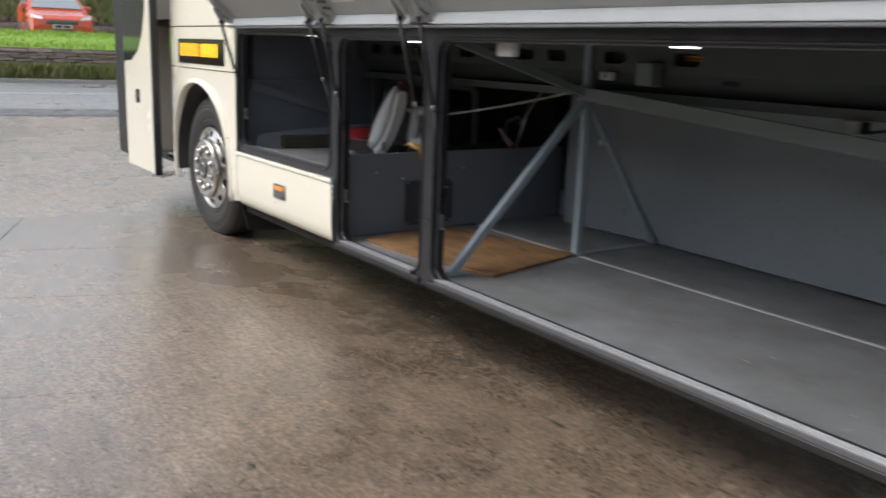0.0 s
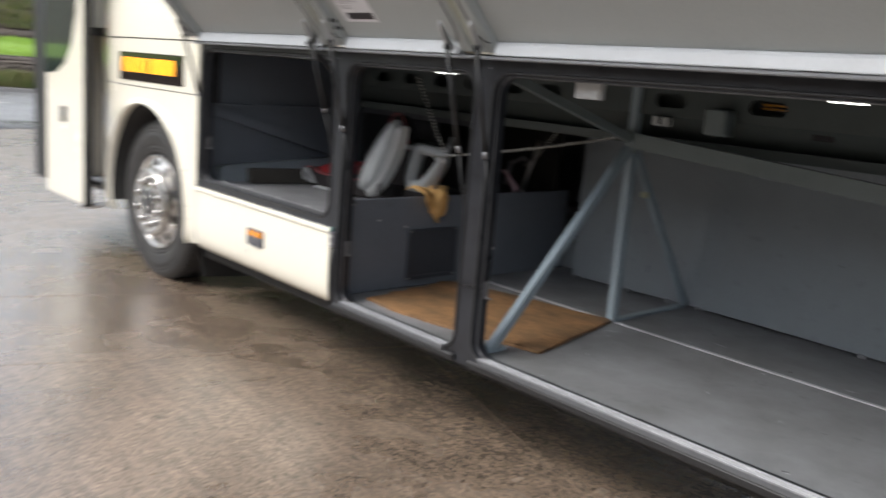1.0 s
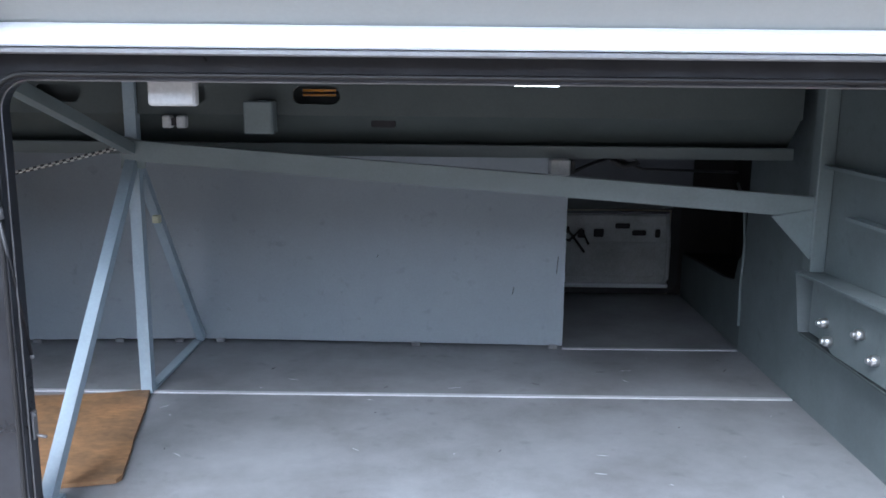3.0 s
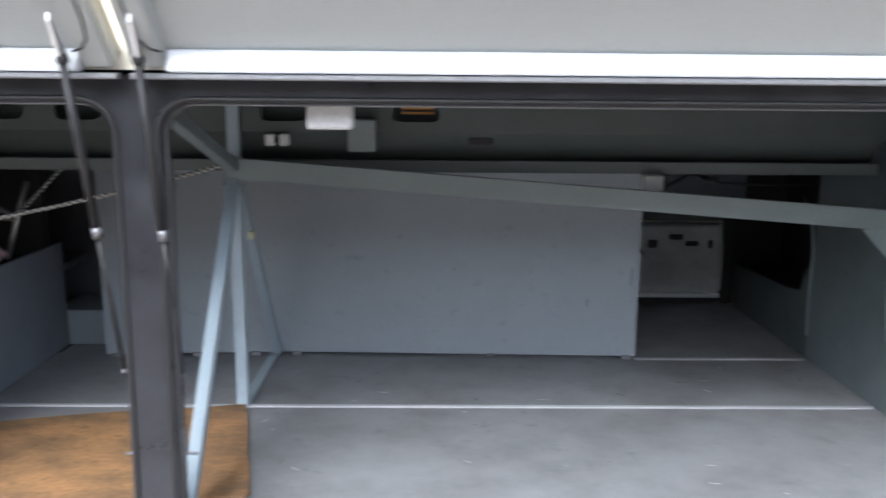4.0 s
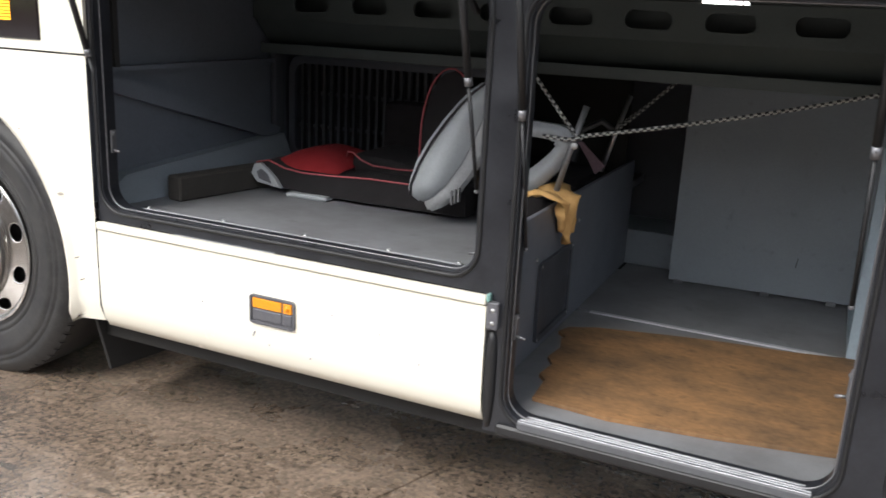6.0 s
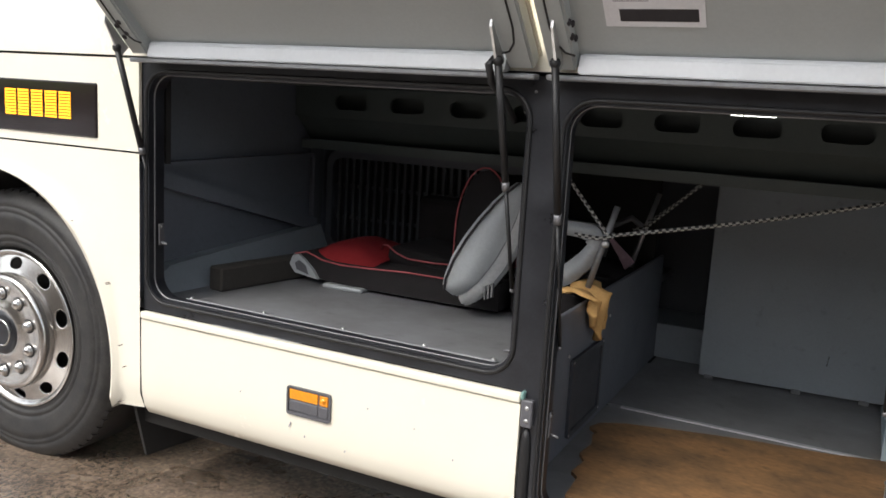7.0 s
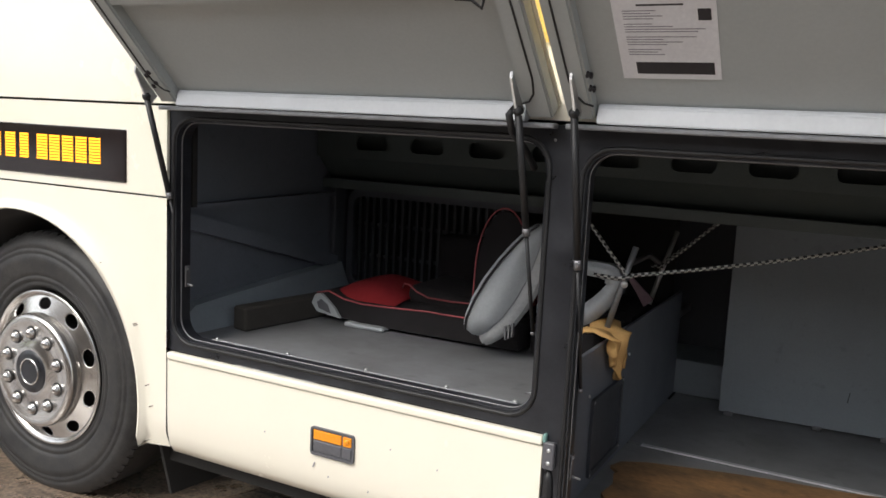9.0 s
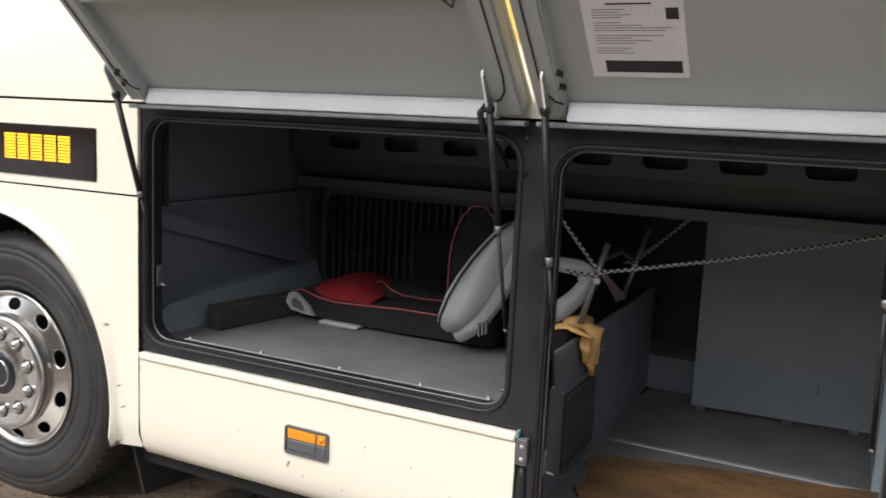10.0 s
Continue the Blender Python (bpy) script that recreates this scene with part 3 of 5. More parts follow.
for f in (0.0, 0.06, 0.14, 0.4, 0.7, 1.0):
    rows.append([])
    for (x, z), (X, Z) in zip(inn, out_):
        px, pz = x + (X - x) * f, z + (Z - z) * f
        flare = -0.016 if f <= 0.07 else 0.0
        rows[-1].append(bm.verts.new((px, tap(px) + flare + (0.02 if pz < 0.37 else 0), pz)))
rows.insert(0, [bm.verts.new((q.co.x, q.co.y + 0.05, q.co.z)) for q in rows[0]])
for i in range(len(rows) - 1):
    for k in range(len(angles) - 1):
        f = bm.faces.new((rows[i][k], rows[i][k + 1], rows[i + 1][k + 1], rows[i + 1][k]))
        f.smooth = True
part("wheel_arch_panel", bm, CREAM, coach, "cream front wheel arch with specks of dirt")
# dark backing, arch liner, underbody, far side, ends, roof
part("backing", boxed(-2.6, -1.30, 0.10, 0.12, 1.15, 1.5), DARK, coach)
bm = B()
lathe(bm, [(0.630, 0.045), (0.585, 0.06), (0.585, 0.5), (0.2, 0.5)], AX, AZ, 48, lambda r, f: 0.53 < f < 0.97)
part("arch_liner", bm, DARK, coach)
part("underbody", boxed(-1.40, 8.0, 0.10, 2.40, 0.26, 0.325), DARK, coach)
part("underbody_front", boxed(-4.2, -2.75, 0.4, 2.4, 0.28, 0.34), DARK, coach)
part("mud_flap", prism(B(), [(-1.41, 0.05, 0.37), (-1.41, 0.11, 0.13), (-1.41, 0.46, 0.10), (-1.41, 0.46, 0.50), (-1.41, 0.06, 0.50)], (0.012, 0, 0)), DARK, coach)
part("far_side", boxed(-4.2, 8.0, 2.503, 2.53, 0.34, 3.402), CREAM, coach)
part("lower_side_rear", boxed(3.17, 8.0, 0.0, 0.02, 0.33, 1.478), CREAM, coach)
part("rear_end", boxed(8.0, 8.03, 0.0, 2.53, 0.33, 3.4), CREAM, coach)
part("front_end", boxed(-4.25, -4.2, 0.4, 2.53, 0.33, 3.4), CREAM, coach)
part("roof", boxed(-4.2, 8.0, 1.24, 2.53, 3.404, 3.43), CREAM, coach)
part("saloon_floor", boxed(-4.2, 8.0, 0.12, 2.50, 1.50, 1.54), DARK, coach)
part("step_well", boxed(-4.2, -3.40, 0.60, 0.64, 0.34, 2.6), GREYD, coach)
part("step", boxed(-4.0, -3.46, 0.40, 0.60, 0.30, 0.36, 0.01), GREYD, coach)
part("door_jamb", boxed(-3.49, -3.455, 0.50, 0.62, 0.34, 2.6), RUBBER, coach)
part("step_light", boxed(-2.86, -2.80, 0.10, 0.125, 0.63, 0.71, 0.003), REDLENS, coach, "red step reflector")
bm = B()
sweep(bm, [(-2.78, 0.05, 0.34), (-2.86, -0.02, 0.31), (-2.95, -0.06, 0.31)], 0.018, 8)
part("door_arm", bm, ZINC, coach)

# front passenger door, swung out and parallel to the side
door = new("passenger_door")
door.parent = coach
tagged(door, "open cream passenger door with tinted glass")
DY = -0.085
part("leaf", boxed(-3.56, -2.80, DY, DY + 0.045, 0.33, 2.5, 0.012, 2), CREAM, door)
part("edge_seal", boxed(-2.80, -2.765, DY - 0.006, DY + 0.05, 0.325, 2.5, 0.008), RUBBER, door)
part("leading_seal", boxed(-3.86, -3.56, DY + 0.01, DY + 0.10, 0.40, 2.5, 0.012), RUBBER, door)
gl = [(-3.55, 1.20), (-3.34, 1.21), (-3.16, 1.28), (-3.02, 1.42), (-2.93, 1.62), (-2.89, 1.9), (-2.89, 2.4), (-3.55, 2.4)]
part("glass", prism(B(), [(x, DY - 0.004, z) for x, z in gl], (0, 0.01, 0)), GLASSD, door)
part("handle_recess", boxed(-3.25, -3.14, DY - 0.004, DY + 0.01, 0.87, 0.98, 0.003), INKB, door)
part("handle", boxed(-3.235, -3.155, DY - 0.014, DY - 0.002, 0.91, 0.945, 0.004), HANDLEG, door, "dark door handle")
part("lock", dome(B(), (-3.19, DY - 0.002, 0.83), 0.012), ZINC, door)

# destination sign
sign = new("destination_sign")
sign.parent = coach
tagged(sign, "black side destination sign with amber dots")
part("sign_glass", boxed(-2.395, -1.492, -0.006, 0.012, 1.219, 1.392, 0.004), SIGNBLACK, sign)
for k, (x0, x1) in enumerate([(-2.29, -2.235), (-2.21, -2.155), (-2.13, -2.075), (-2.05, -1.995), (-1.97, -1.925), (-1.88, -1.825), (-1.815, -1.762), (-1.75, -1.695), (-1.683, -1.628), (-1.617, -1.562)]):
    bm = B()
    for r in range(9):
        for c in range(5):
            x, z = x0 - 0.045 + (x1 - x0) * (c + 0.5) / 5, 1.277 + 0.0098 * r
            box(bm, x - 0.0038, x + 0.0038, -0.0085, -0.0055, z - 0.0033, z + 0.0033)
    part("led_bar", bm, LED, sign)

# front wheel
wheel = new("wheel")
wheel.parent = coach
tagged(wheel, "front wheel with polished rim and worn tyre")
bm = B()
lathe(bm, [(0.285, 0.13), (0.300, 0.105), (0.315, 0.097), (0.320, 0.102), (0.325, 0.094), (0.340, 0.091), (0.343, 0.095), (0.347, 0.090), (0.36, 0.087), (0.40, 0.080), (0.425, 0.079), (0.428, 0.083), (0.433, 0.079), (0.445, 0.082), (0.449, 0.087), (0.453, 0.083), (0.47, 0.090), (0.495, 0.105), (0.506, 0.125), (0.510, 0.15), (0.510, 0.33), (0.495, 0.36), (0.40, 0.38), (0.29, 0.37)], AX, AZ + 0.010, 96)
part("tyre", bm, TYRE, wheel, "worn black tyre with scuffed wall")
tb = B()
hexa(tb, [(-0.014, -0.012, -0.01), (0.014, -0.012, -0.01), (0.014, 0.05, -0.01), (-0.014, 0.05, -0.01), (-0.012, 0.006, 0.009), (0.012, 0.006, 0.009), (0.012, 0.05, 0.009), (-0.012, 0.05, 0.009)])
block = part("tread_block", tb, TYRE, wheel)
for k in range(72):
    a = 2 * math.pi * k / 72
    ob = block if k == 0 else new("tread_block", block.data)
    ob.parent = wheel
    ob.location = (AX + 0.500 * math.cos(a), 0.115, AZ + 0.010 + 0.500 * math.sin(a))
    ob.rotation_euler = (0, math.pi / 2 - a, 0)


def hole(r, f):
    a = ((f * 10) % 1.0 - 0.5) / 10 * 2 * math.pi * r
    return (a / 0.034) ** 2 + ((r - 0.250) / 0.0215) ** 2 < 1


prof = [(0.300, 0.100), (0.296, 0.094), (0.288, 0.094), (0.280, 0.104)] + [(0.276 - 0.00125 * k, 0.108 - 0.00045 * k) for k in range(65)]
bm = B()
lathe(bm, prof, AX, AZ, 480, hole)
rim = part("rim", bm, CHROME, wheel, "polished steel rim with oval holes")
sol = rim.modifiers.new("thickness", 'SOLIDIFY')
sol.thickness = 0.012
sol.offset = -1
part("drum", lathe(B(), [(0.30, 0.16), (0.15, 0.15), (0.001, 0.15)], AX, AZ, 48), DARK, wheel)
bm = B()
lathe(bm, [(0.216, 0.088), (0.216, 0.050), (0.210, 0.041), (0.200, 0.037), (0.185, 0.038), (0.175, 0.041), (0.108, 0.042), (0.098, 0.036), (0.081, 0.036)], AX, AZ, 96)
part("wheel_trim", bm, CHROME, wheel)
part("hub_cap", lathe(B(), [(0.082, 0.037), (0.080, 0.033), (0.052, 0.031), (0.0005, 0.031)], AX, AZ, 48), FRAME, wheel, "dark hub cap with plain ring")
bm = B()
sweep(bm, [(AX + 0.048 * math.cos(k * math.pi / 16), 0.030, AZ + 0.048 * math.sin(k * math.pi / 16)) for k in range(32)], 0.004, 6, closed=True)
part("hub_ring", bm, CHROME, wheel)
for k in range(10):
    a = 2 * math.pi * (k + 0.5) / 10
    bm = B()
    c = (AX + 0.146 * math.cos(a), 0.034, AZ + 0.146 * math.sin(a))
    part("nut_recess", cyl(B(), (c[0], 0.046, c[2]), (c[0], 0.0400, c[2]), 0.0265, 16), DARK, wheel)
    cyl(bm, (c[0], 0.043, c[2]), (c[0], 0.036, c[2]), 0.0205, 14)
    dome(bm, (c[0], 0.035, c[2]), 0.0195, flat=0.85)
    part("wheel_nut", bm, CHROME, wheel, smooth=True)

chips = random.Random(11)
for x, z, l in ((-0.716, 0.432, 0.016), (-0.52, 0.40, 0.006), (-0.30, 0.52, 0.004), (-0.45, 0.545, 0.004), (-0.66, 0.412, 0.005), (-0.18, 0.46, 0.005), (-0.9, 0.50, 0.004)):
    part("paint_chip", prism(B(), [(x, -0.003, z), (x + 0.003, -0.003, z - 0.001), (x + 0.002 + l * 0.5, -0.003, z + l), (x + l * 0.4, -0.003, z + l)], (0, 0.0015, 0)), INK, coach)
for k in range(5):
    a = math.radians(chips.uniform(-5, 60))
    x, z = AX + (AR + chips.uniform(0.02, 0.06)) * math.cos(a), AZ + (AR + chips.uniform(0.02, 0.06)) * math.sin(a)
    if x < -1.30 and z < 1.18:
        part("paint_chip", prism(B(), [(x, -0.0175, z), (x + 0.002, -0.0175, z), (x + 0.002, -0.0175, z + 0.002), (x, -0.0175, z + 0.003)], (0, 0.0175, 0)), STONE, coach)

# side lamp and grip in the lower panel
lamp = new("side_marker")
lamp.parent = coach
tagged(lamp, "grey side marker with amber lens")
part("bezel", ring(B(), rounded(-0.716, -0.574, 0.482, 0.554, 0.006), rounded(-0.722, -0.568, 0.474, 0.560, 0.010), -0.008, 0.004), HANDLEG, lamp)
part("housing", boxed(-0.717, -0.573, -0.003, 0.003, 0.481, 0.555), HANDLEG, lamp)
part("lens", boxed(-0.713, -0.613, -0.007, 0.0, 0.521, 0.551, 0.002), AMBER, lamp, "amber plastic lens")
part("lens_small", boxed(-0.608, -0.578, -0.007, 0.0, 0.521, 0.551, 0.002), AMBER, lamp)
part("lens_stud", dome(B(), (-0.593, -0.007, 0.536), 0.009), AMBER, lamp)
part("grip", boxed(-0.713, -0.613, -0.006, 0.0, 0.485, 0.517, 0.002), HANDLEG, lamp)
part("grip_small", boxed(-0.608, -0.578, -0.006, 0.0, 0.485, 0.517, 0.002), HANDLEG, lamp)

# opening frames, seals, sills
OPEN = [(-1.285, -0.044, 0.728, 1.430, (-1.308, 0.006, 0.688, 1.472)), (0.060, 0.836, 0.362, 1.412, (0.006, 0.890, 0.318, 1.472)), (0.944, 3.13, 0.362, 1.412, (0.890, 3.168, 0.318, 1.472))]
for x0, x1, z0, z1, (X0, X1, Z0, Z1) in OPEN:
    r = 0.07
    inner = rounded(x0, x1, z0, z1, r)
    bm = ring(B(), inner, outer_of(inner, X0, X1, Z0, Z1), 0.012, 0.075)
    part("opening_frame", bm, FRAME, coach, "black painted bay frame with rounded corners")
    for off, rad, yy, mt, nm in ((-0.010, 0.006, 0.011, RUBBER, "door_seal"), (0.002, 0.0025, 0.034, DULL, "metal_edge")):
        path = [(x, yy, z) for x, z in rounded(x0 + off, x1 - off, z0 + off, z1 - off, r - off)]
        part(nm, sweep(B(), path, rad, 8, closed=True), mt, coach)
for x0, x1 in ((0.105, 0.795), (0.99, 3.09)):
    sill = part("sill", prism(B(), [(x0, -0.004, 0.350), (x0, -0.004, 0.366), (x0, 0.066, 0.358), (x0, 0.066, 0.350)], (x1 - x0, 0, 0)), SILL, coach, "worn ribbed aluminium sill")
    for y, w, z in ((0.002, 0.010, 0.373), (0.019, 0.007, 0.370), (0.036, 0.007, 0.367), (0.054, 0.009, 0.364)):
        part("rib", boxed(x0, x1, y - w / 2, y + w / 2, 0.352, z, 0.0015), ALU, sill)
    part("sill_rubber", boxed(x0 - 0.06, x1 + 0.06, -0.004, 0.02, 0.318, 0.349, 0.006), RUBBER, coach)
for x in (-0.025, 0.91):
    for z in (1.455,):
        part("frame_screw", dome(B(), (x, 0.011, z - 0.02), 0.004), DULL, coach)
# hinge block and rounded guard beside the lower panel
part("panel_hinge", boxed(0.003, 0.034, -0.006, 0.014, 0.600, 0.672, 0.003), HANDLEG, coach)
for z in (0.618, 0.652):
    part("hinge_bolt", dome(B(), (0.020, -0.006, z), 0.006), ZINC, coach)
bm = sweep(B(), [(0.018, 0.012, z) for z in (0.33, 0.36, 0.42, 0.52, 0.57, 0.595)], 0.01, 10, radii=[0.006, 0.012, 0.016, 0.016, 0.013, 0.006])
part("rubber_buffer", bm, RUBBER, coach)

# bay floors, walls and ceiling
part("floor_low", boxed(-0.032, 3.11, 0.065, YS - 0.012, ZF - 0.03, ZF), VINYL, coach, "scuffed grey vinyl bay floor")
part("floor_low_back", boxed(-0.032, 3.11, YS + 0.012, 1.59, ZF - 0.03, ZF), VINYL, coach, "scuffed grey vinyl bay floor")
part("floor_far", boxed(-0.02, 3.11, 1.59, 2.50, ZF - 0.03, ZF - 0.001), VINYL, coach, "dirty grey bay floor")
part("floor_strip", boxed(0.02, 3.10, YS - 0.011, YS + 0.011, ZF - 0.01, ZF + 0.004, 0.002), STRIP, coach)
part("floor_strip_far", boxed(2.38, 3.09, YB - 0.014, YB + 0.006, ZF, ZF + 0.004), STRIP, coach)
part("floor_high", boxed(-1.50, -0.045, 0.07, 2.0, 0.67, 0.70), VINYL, coach, "scuffed grey upper bay floor")
part("floor_edge_trim", boxed(-1.19, -0.11, 0.076, 0.084, 0.70, 0.729), STRIP, coach)
for x in (-1.18, -0.89, -0.60, -0.33, -0.12):
    part("floor_screw", dome(B(), (x, 0.092, 0.730), 0.006, (0, -0.4, 1)), ZINC, coach)
part("floor_lip", boxed(-1.19, -0.11, 0.084, 0.10, 0.70, 0.727), VINYL, coach)
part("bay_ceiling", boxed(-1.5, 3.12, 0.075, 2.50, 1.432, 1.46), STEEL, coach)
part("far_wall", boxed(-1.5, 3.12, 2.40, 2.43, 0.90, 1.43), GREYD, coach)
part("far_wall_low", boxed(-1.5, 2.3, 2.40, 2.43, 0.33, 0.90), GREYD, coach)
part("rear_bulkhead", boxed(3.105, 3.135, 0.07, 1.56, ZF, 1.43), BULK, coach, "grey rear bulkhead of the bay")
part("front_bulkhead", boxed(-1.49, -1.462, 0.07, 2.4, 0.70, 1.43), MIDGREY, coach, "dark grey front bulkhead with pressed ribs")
bm = B()
beam(bm, (-1.45, 0.16, 1.100), (-1.44, 1.10, 0.838), 0.055, 0.050, (1, 0, 0))
part("bulkhead_rib", bm, MIDGREY, coach)
bm = B()
beam(bm, (-1.450, 0.16, 1.131), (-1.445, 1.08, 1.140), 0.045, 0.016, (0, 0, 1))
part("bulkhead_rib", bm, MIDGREY, coach)
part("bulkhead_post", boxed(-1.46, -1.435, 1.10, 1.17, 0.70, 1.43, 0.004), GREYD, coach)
bm = B()
lo = [(-1.360, 0.160, 0.700), (-1.345, 0.40, 0.700), (-1.345, 1.12, 0.700)]
hi = [(-1.405, 0.225, 0.785), (-1.405, 0.40, 0.797), (-1.405, 1.12, 0.838)]
fr = [(-1.372, 0.165, 0.735), (-1.392, 0.180, 0.768)]
face = [bm.verts.new(p) for p in lo + hi[::-1] + fr[::-1]]
bk = [bm.verts.new((-1.462, v.co.y, v.co.z)) for v in face]
bm.faces.new(face)
for k in range(len(face)):
    bm.faces.new((face[k], face[(k + 1) % len(face)], bk[(k + 1) % len(face)], bk[k]))
part("arch_box", bm, GREY, coach, "pale grey sloping wheel box")
# partition between high and low bay
part("partition", boxed(-0.045, -0.030, 0.095, 1.703, ZF, 0.805, 0.003), MIDGREY, coach, "blue-grey partition board")
hatch = new("hatch")
hatch.parent = coach
tagged(hatch, "dark ribbed access hatch")
part("frame", ring(B(), [(y, z) for y, z in rounded(0.507, 0.797, 0.408, 0.623, 0.01)], [(y, z) for y, z in rounded(0.487, 0.815, 0.388, 0.643, 0.012)], 0.0, 0.010), HATCH, hatch)
part("plate", boxed(0.50, 0.803, 0.0, 0.003, 0.40, 0.63), HATCH, hatch)
for y in (0.497, 0.806):
    for z in (0.398, 0.634):
        part("hatch_screw", dome(B(), (y, 0.008, z), 0.006, (0, 1, 0)), ZINC, hatch)
hatch.matrix_local = Matrix.Translation((-0.028, 0, 0)) @ Matrix(((0, 1, 0, 0), (1, 0, 0, 0), (0, 0, 1, 0), (0, 0, 0, 1)))
for y, z in ((0.30, 0.70), (0.47, 0.66), (0.90, 0.70)):
    part("partition_screw", dome(B(), (-0.029, y, z), 0.006, (1, 0, 0)), ZINC, coach)
part("rear_step", boxed(-0.09, 0.40, 1.705, 2.0, ZF, 0.505, 0.004), GREY, coach)
# dark sheet standing in for the unlit space above the step
part("step_shade_sheet", boxed(-0.6, 0.40, 2.0, 2.02, 0.5, 1.43), GREYD, coach)
# tank cover panels at the back
CREASE = (0.933, 1.580)


def panel_y(x):
    """The front of the back panel, which is creased."""
    x1, y1 = (0.192, 1.528) if x < CREASE[0] else (2.380, YB)
    return CREASE[1] + (y1 - CREASE[1]) * (x - CREASE[0]) / (x1 - CREASE[0])


line = [(0.192, panel_y(0.192)), (0.80, panel_y(0.80)), (0.86, panel_y(0.86) - 0.0005), (0.90, panel_y(0.90) - 0.0015), (CREASE[0], CREASE[1] - 0.003), (0.97, panel_y(0.97) - 0.0015), (1.02, panel_y(1.02) - 0.0005), (1.10, panel_y(1.10)), (2.380, YB)]
bm = prism(B(), [(x, y, ZF + 0.012) for x, y in line] + [(x, y + 0.016, ZF + 0.012) for x, y in line[::-1]], (0, 0, 1.20 - ZF - 0.012))
bmesh.ops.recalc_face_normals(bm, faces=bm.faces[:])
bm.normal_update()
for f in bm.faces:
    f.smooth = abs(f.normal.y) > 0.8
for e in bm.edges:
    e.smooth = e.calc_face_angle(0) < 0.5
part("back_panel", bm, GREY, coach, "painted grey back panel with a shallow crease")
part("panel_return", boxed(2.362, 2.380, YB + 0.018, 2.40, ZF + 0.01, 1.20), GREY, coach)
part("panel_return_front", boxed(0.192, 0.207, YB + 0.018, 2.0, ZF + 0.01, 1.20), GREY, coach)
for x in (0.23, 0.56, 0.80, 0.97, 1.78, 2.34):
    part("panel_clip", boxed(x - 0.018, x + 0.018, panel_y(x) - 0.012, panel_y(x) + 0.002, ZF, ZF + 0.016, 0.002), ALU, coach)
for x, z, l in ((0.655, 0.48, 0.04), (2.17, 0.575, 0.03), (1.62, 0.72, 0.01), (2.345, 0.665, 0.07)):
    part("scratch", prism(B(), [(x, panel_y(x) - 0.0015, z), (x + 0.003, panel_y(x) - 0.0015, z), (x + 0.008, panel_y(x) - 0.0015, z + l), (x + 0.005, panel_y(x) - 0.0015, z + l)], (0, 0.003, 0)), INKB, coach)
scuffs = random.Random(5)
for k in range(34):
    x, y, a, l = scuffs.uniform(0.95, 3.0), scuffs.uniform(0.12, 1.45), scuffs.uniform(0, 3.14), scuffs.uniform(0.004, 0.022)
    d = Vector((math.cos(a), math.sin(a), 0)) * l
    e = Vector((-math.sin(a), math.cos(a), 0)) * scuffs.uniform(0.0008, 0.0018)
    p = Vector((x, y, ZF + 0.0012))
    part("floor_scuff", prism(B(), [p - d, p - e, p + d, p + e], (0, 0, -0.001)), STRIP if k % 3 else DARK, coach)
# ceiling beam with oval cut-outs
OV = [-1.18, -0.92, -0.66, -0.40, -0.145, 0.115, 0.37, 0.635, 1.042, 1.477]
edges = [-1.45] + [(a + b) / 2 for a, b in zip(OV, OV[1:])] + [3.05]
for xo, a, b in zip(OV, edges, edges[1:]):
    bm = B()
    inner = rounded(xo - 0.076, xo + 0.076, 1.341, 1.399, 0.026)
    ring(bm, inner, outer_of(inner, a, b, 1.306, 1.43), YS - 0.006, YS + 0.006)
    part("ceiling_beam_web", bm, STEEL, coach, "grey steel beam with oval cut-out, darkened for shade")
part("ceiling_beam_back", prism(B(), [(-1.45, YS + 0.007, 1.306), (-1.45, 1.088, 1.210), (-1.45, 1.100, 1.210), (-1.45, 1.060, 1.306)], (4.5, 0, 0)), STEEL, coach, "sloping recess of the beam, shade painted in")
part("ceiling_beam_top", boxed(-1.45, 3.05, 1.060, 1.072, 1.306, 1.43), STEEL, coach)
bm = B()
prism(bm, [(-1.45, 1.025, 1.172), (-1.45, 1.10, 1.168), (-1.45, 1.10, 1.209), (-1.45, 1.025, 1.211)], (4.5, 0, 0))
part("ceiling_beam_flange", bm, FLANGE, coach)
part("beam_slot", boxed(1.652, 1.732, 1.004, 1.05, 1.268, 1.292, 0.004), INKB, coach)
# braces
BX = 0.876
for nm, p, q, w in (("brace_front", (BX, 0.955, 1.15), (0.912, 0.14, ZF + 0.005), 0.034), ("brace_post", (BX, YS, ZF), (BX, 0.975, 1.43), 0.038),
                    ("brace_rear", (BX, 0.99, 1.16), (0.893, 1.562, ZF + 0.02), 0.030), ("brace_top", (BX, 0.96, 1.19), (0.89, 0.10, 1.425), 0.034)):
    part(nm, beam(B(), p, q, w, w, (1, 0, 0)), TUBE if nm != "brace_top" else BEAM, coach)
part("brace_diagonal", beam(B(), (0.86, 0.955, 1.190), (3.06, 0.862, 1.040), 0.03, 0.066), BEAM, coach, "grey diagonal steel beam")
part("brace_gusset", prism(B(), [(0.84, 0.955, 1.13), (0.918, 0.955, 1.13), (0.94, 0.955, 1.215), (0.85, 0.955, 1.235)], (0, -0.006, 0)), BEAM, coach)
part("brace_foot", boxed(0.860, 0.896, YS + 0.012, 1.568, ZF, ZF + 0.012, 0.002), TUBE, coach)
part("brace_foot_front", boxed(0.88, 0.93, 0.075, 0.22, ZF, ZF + 0.012, 0.002), TUBE, coach)
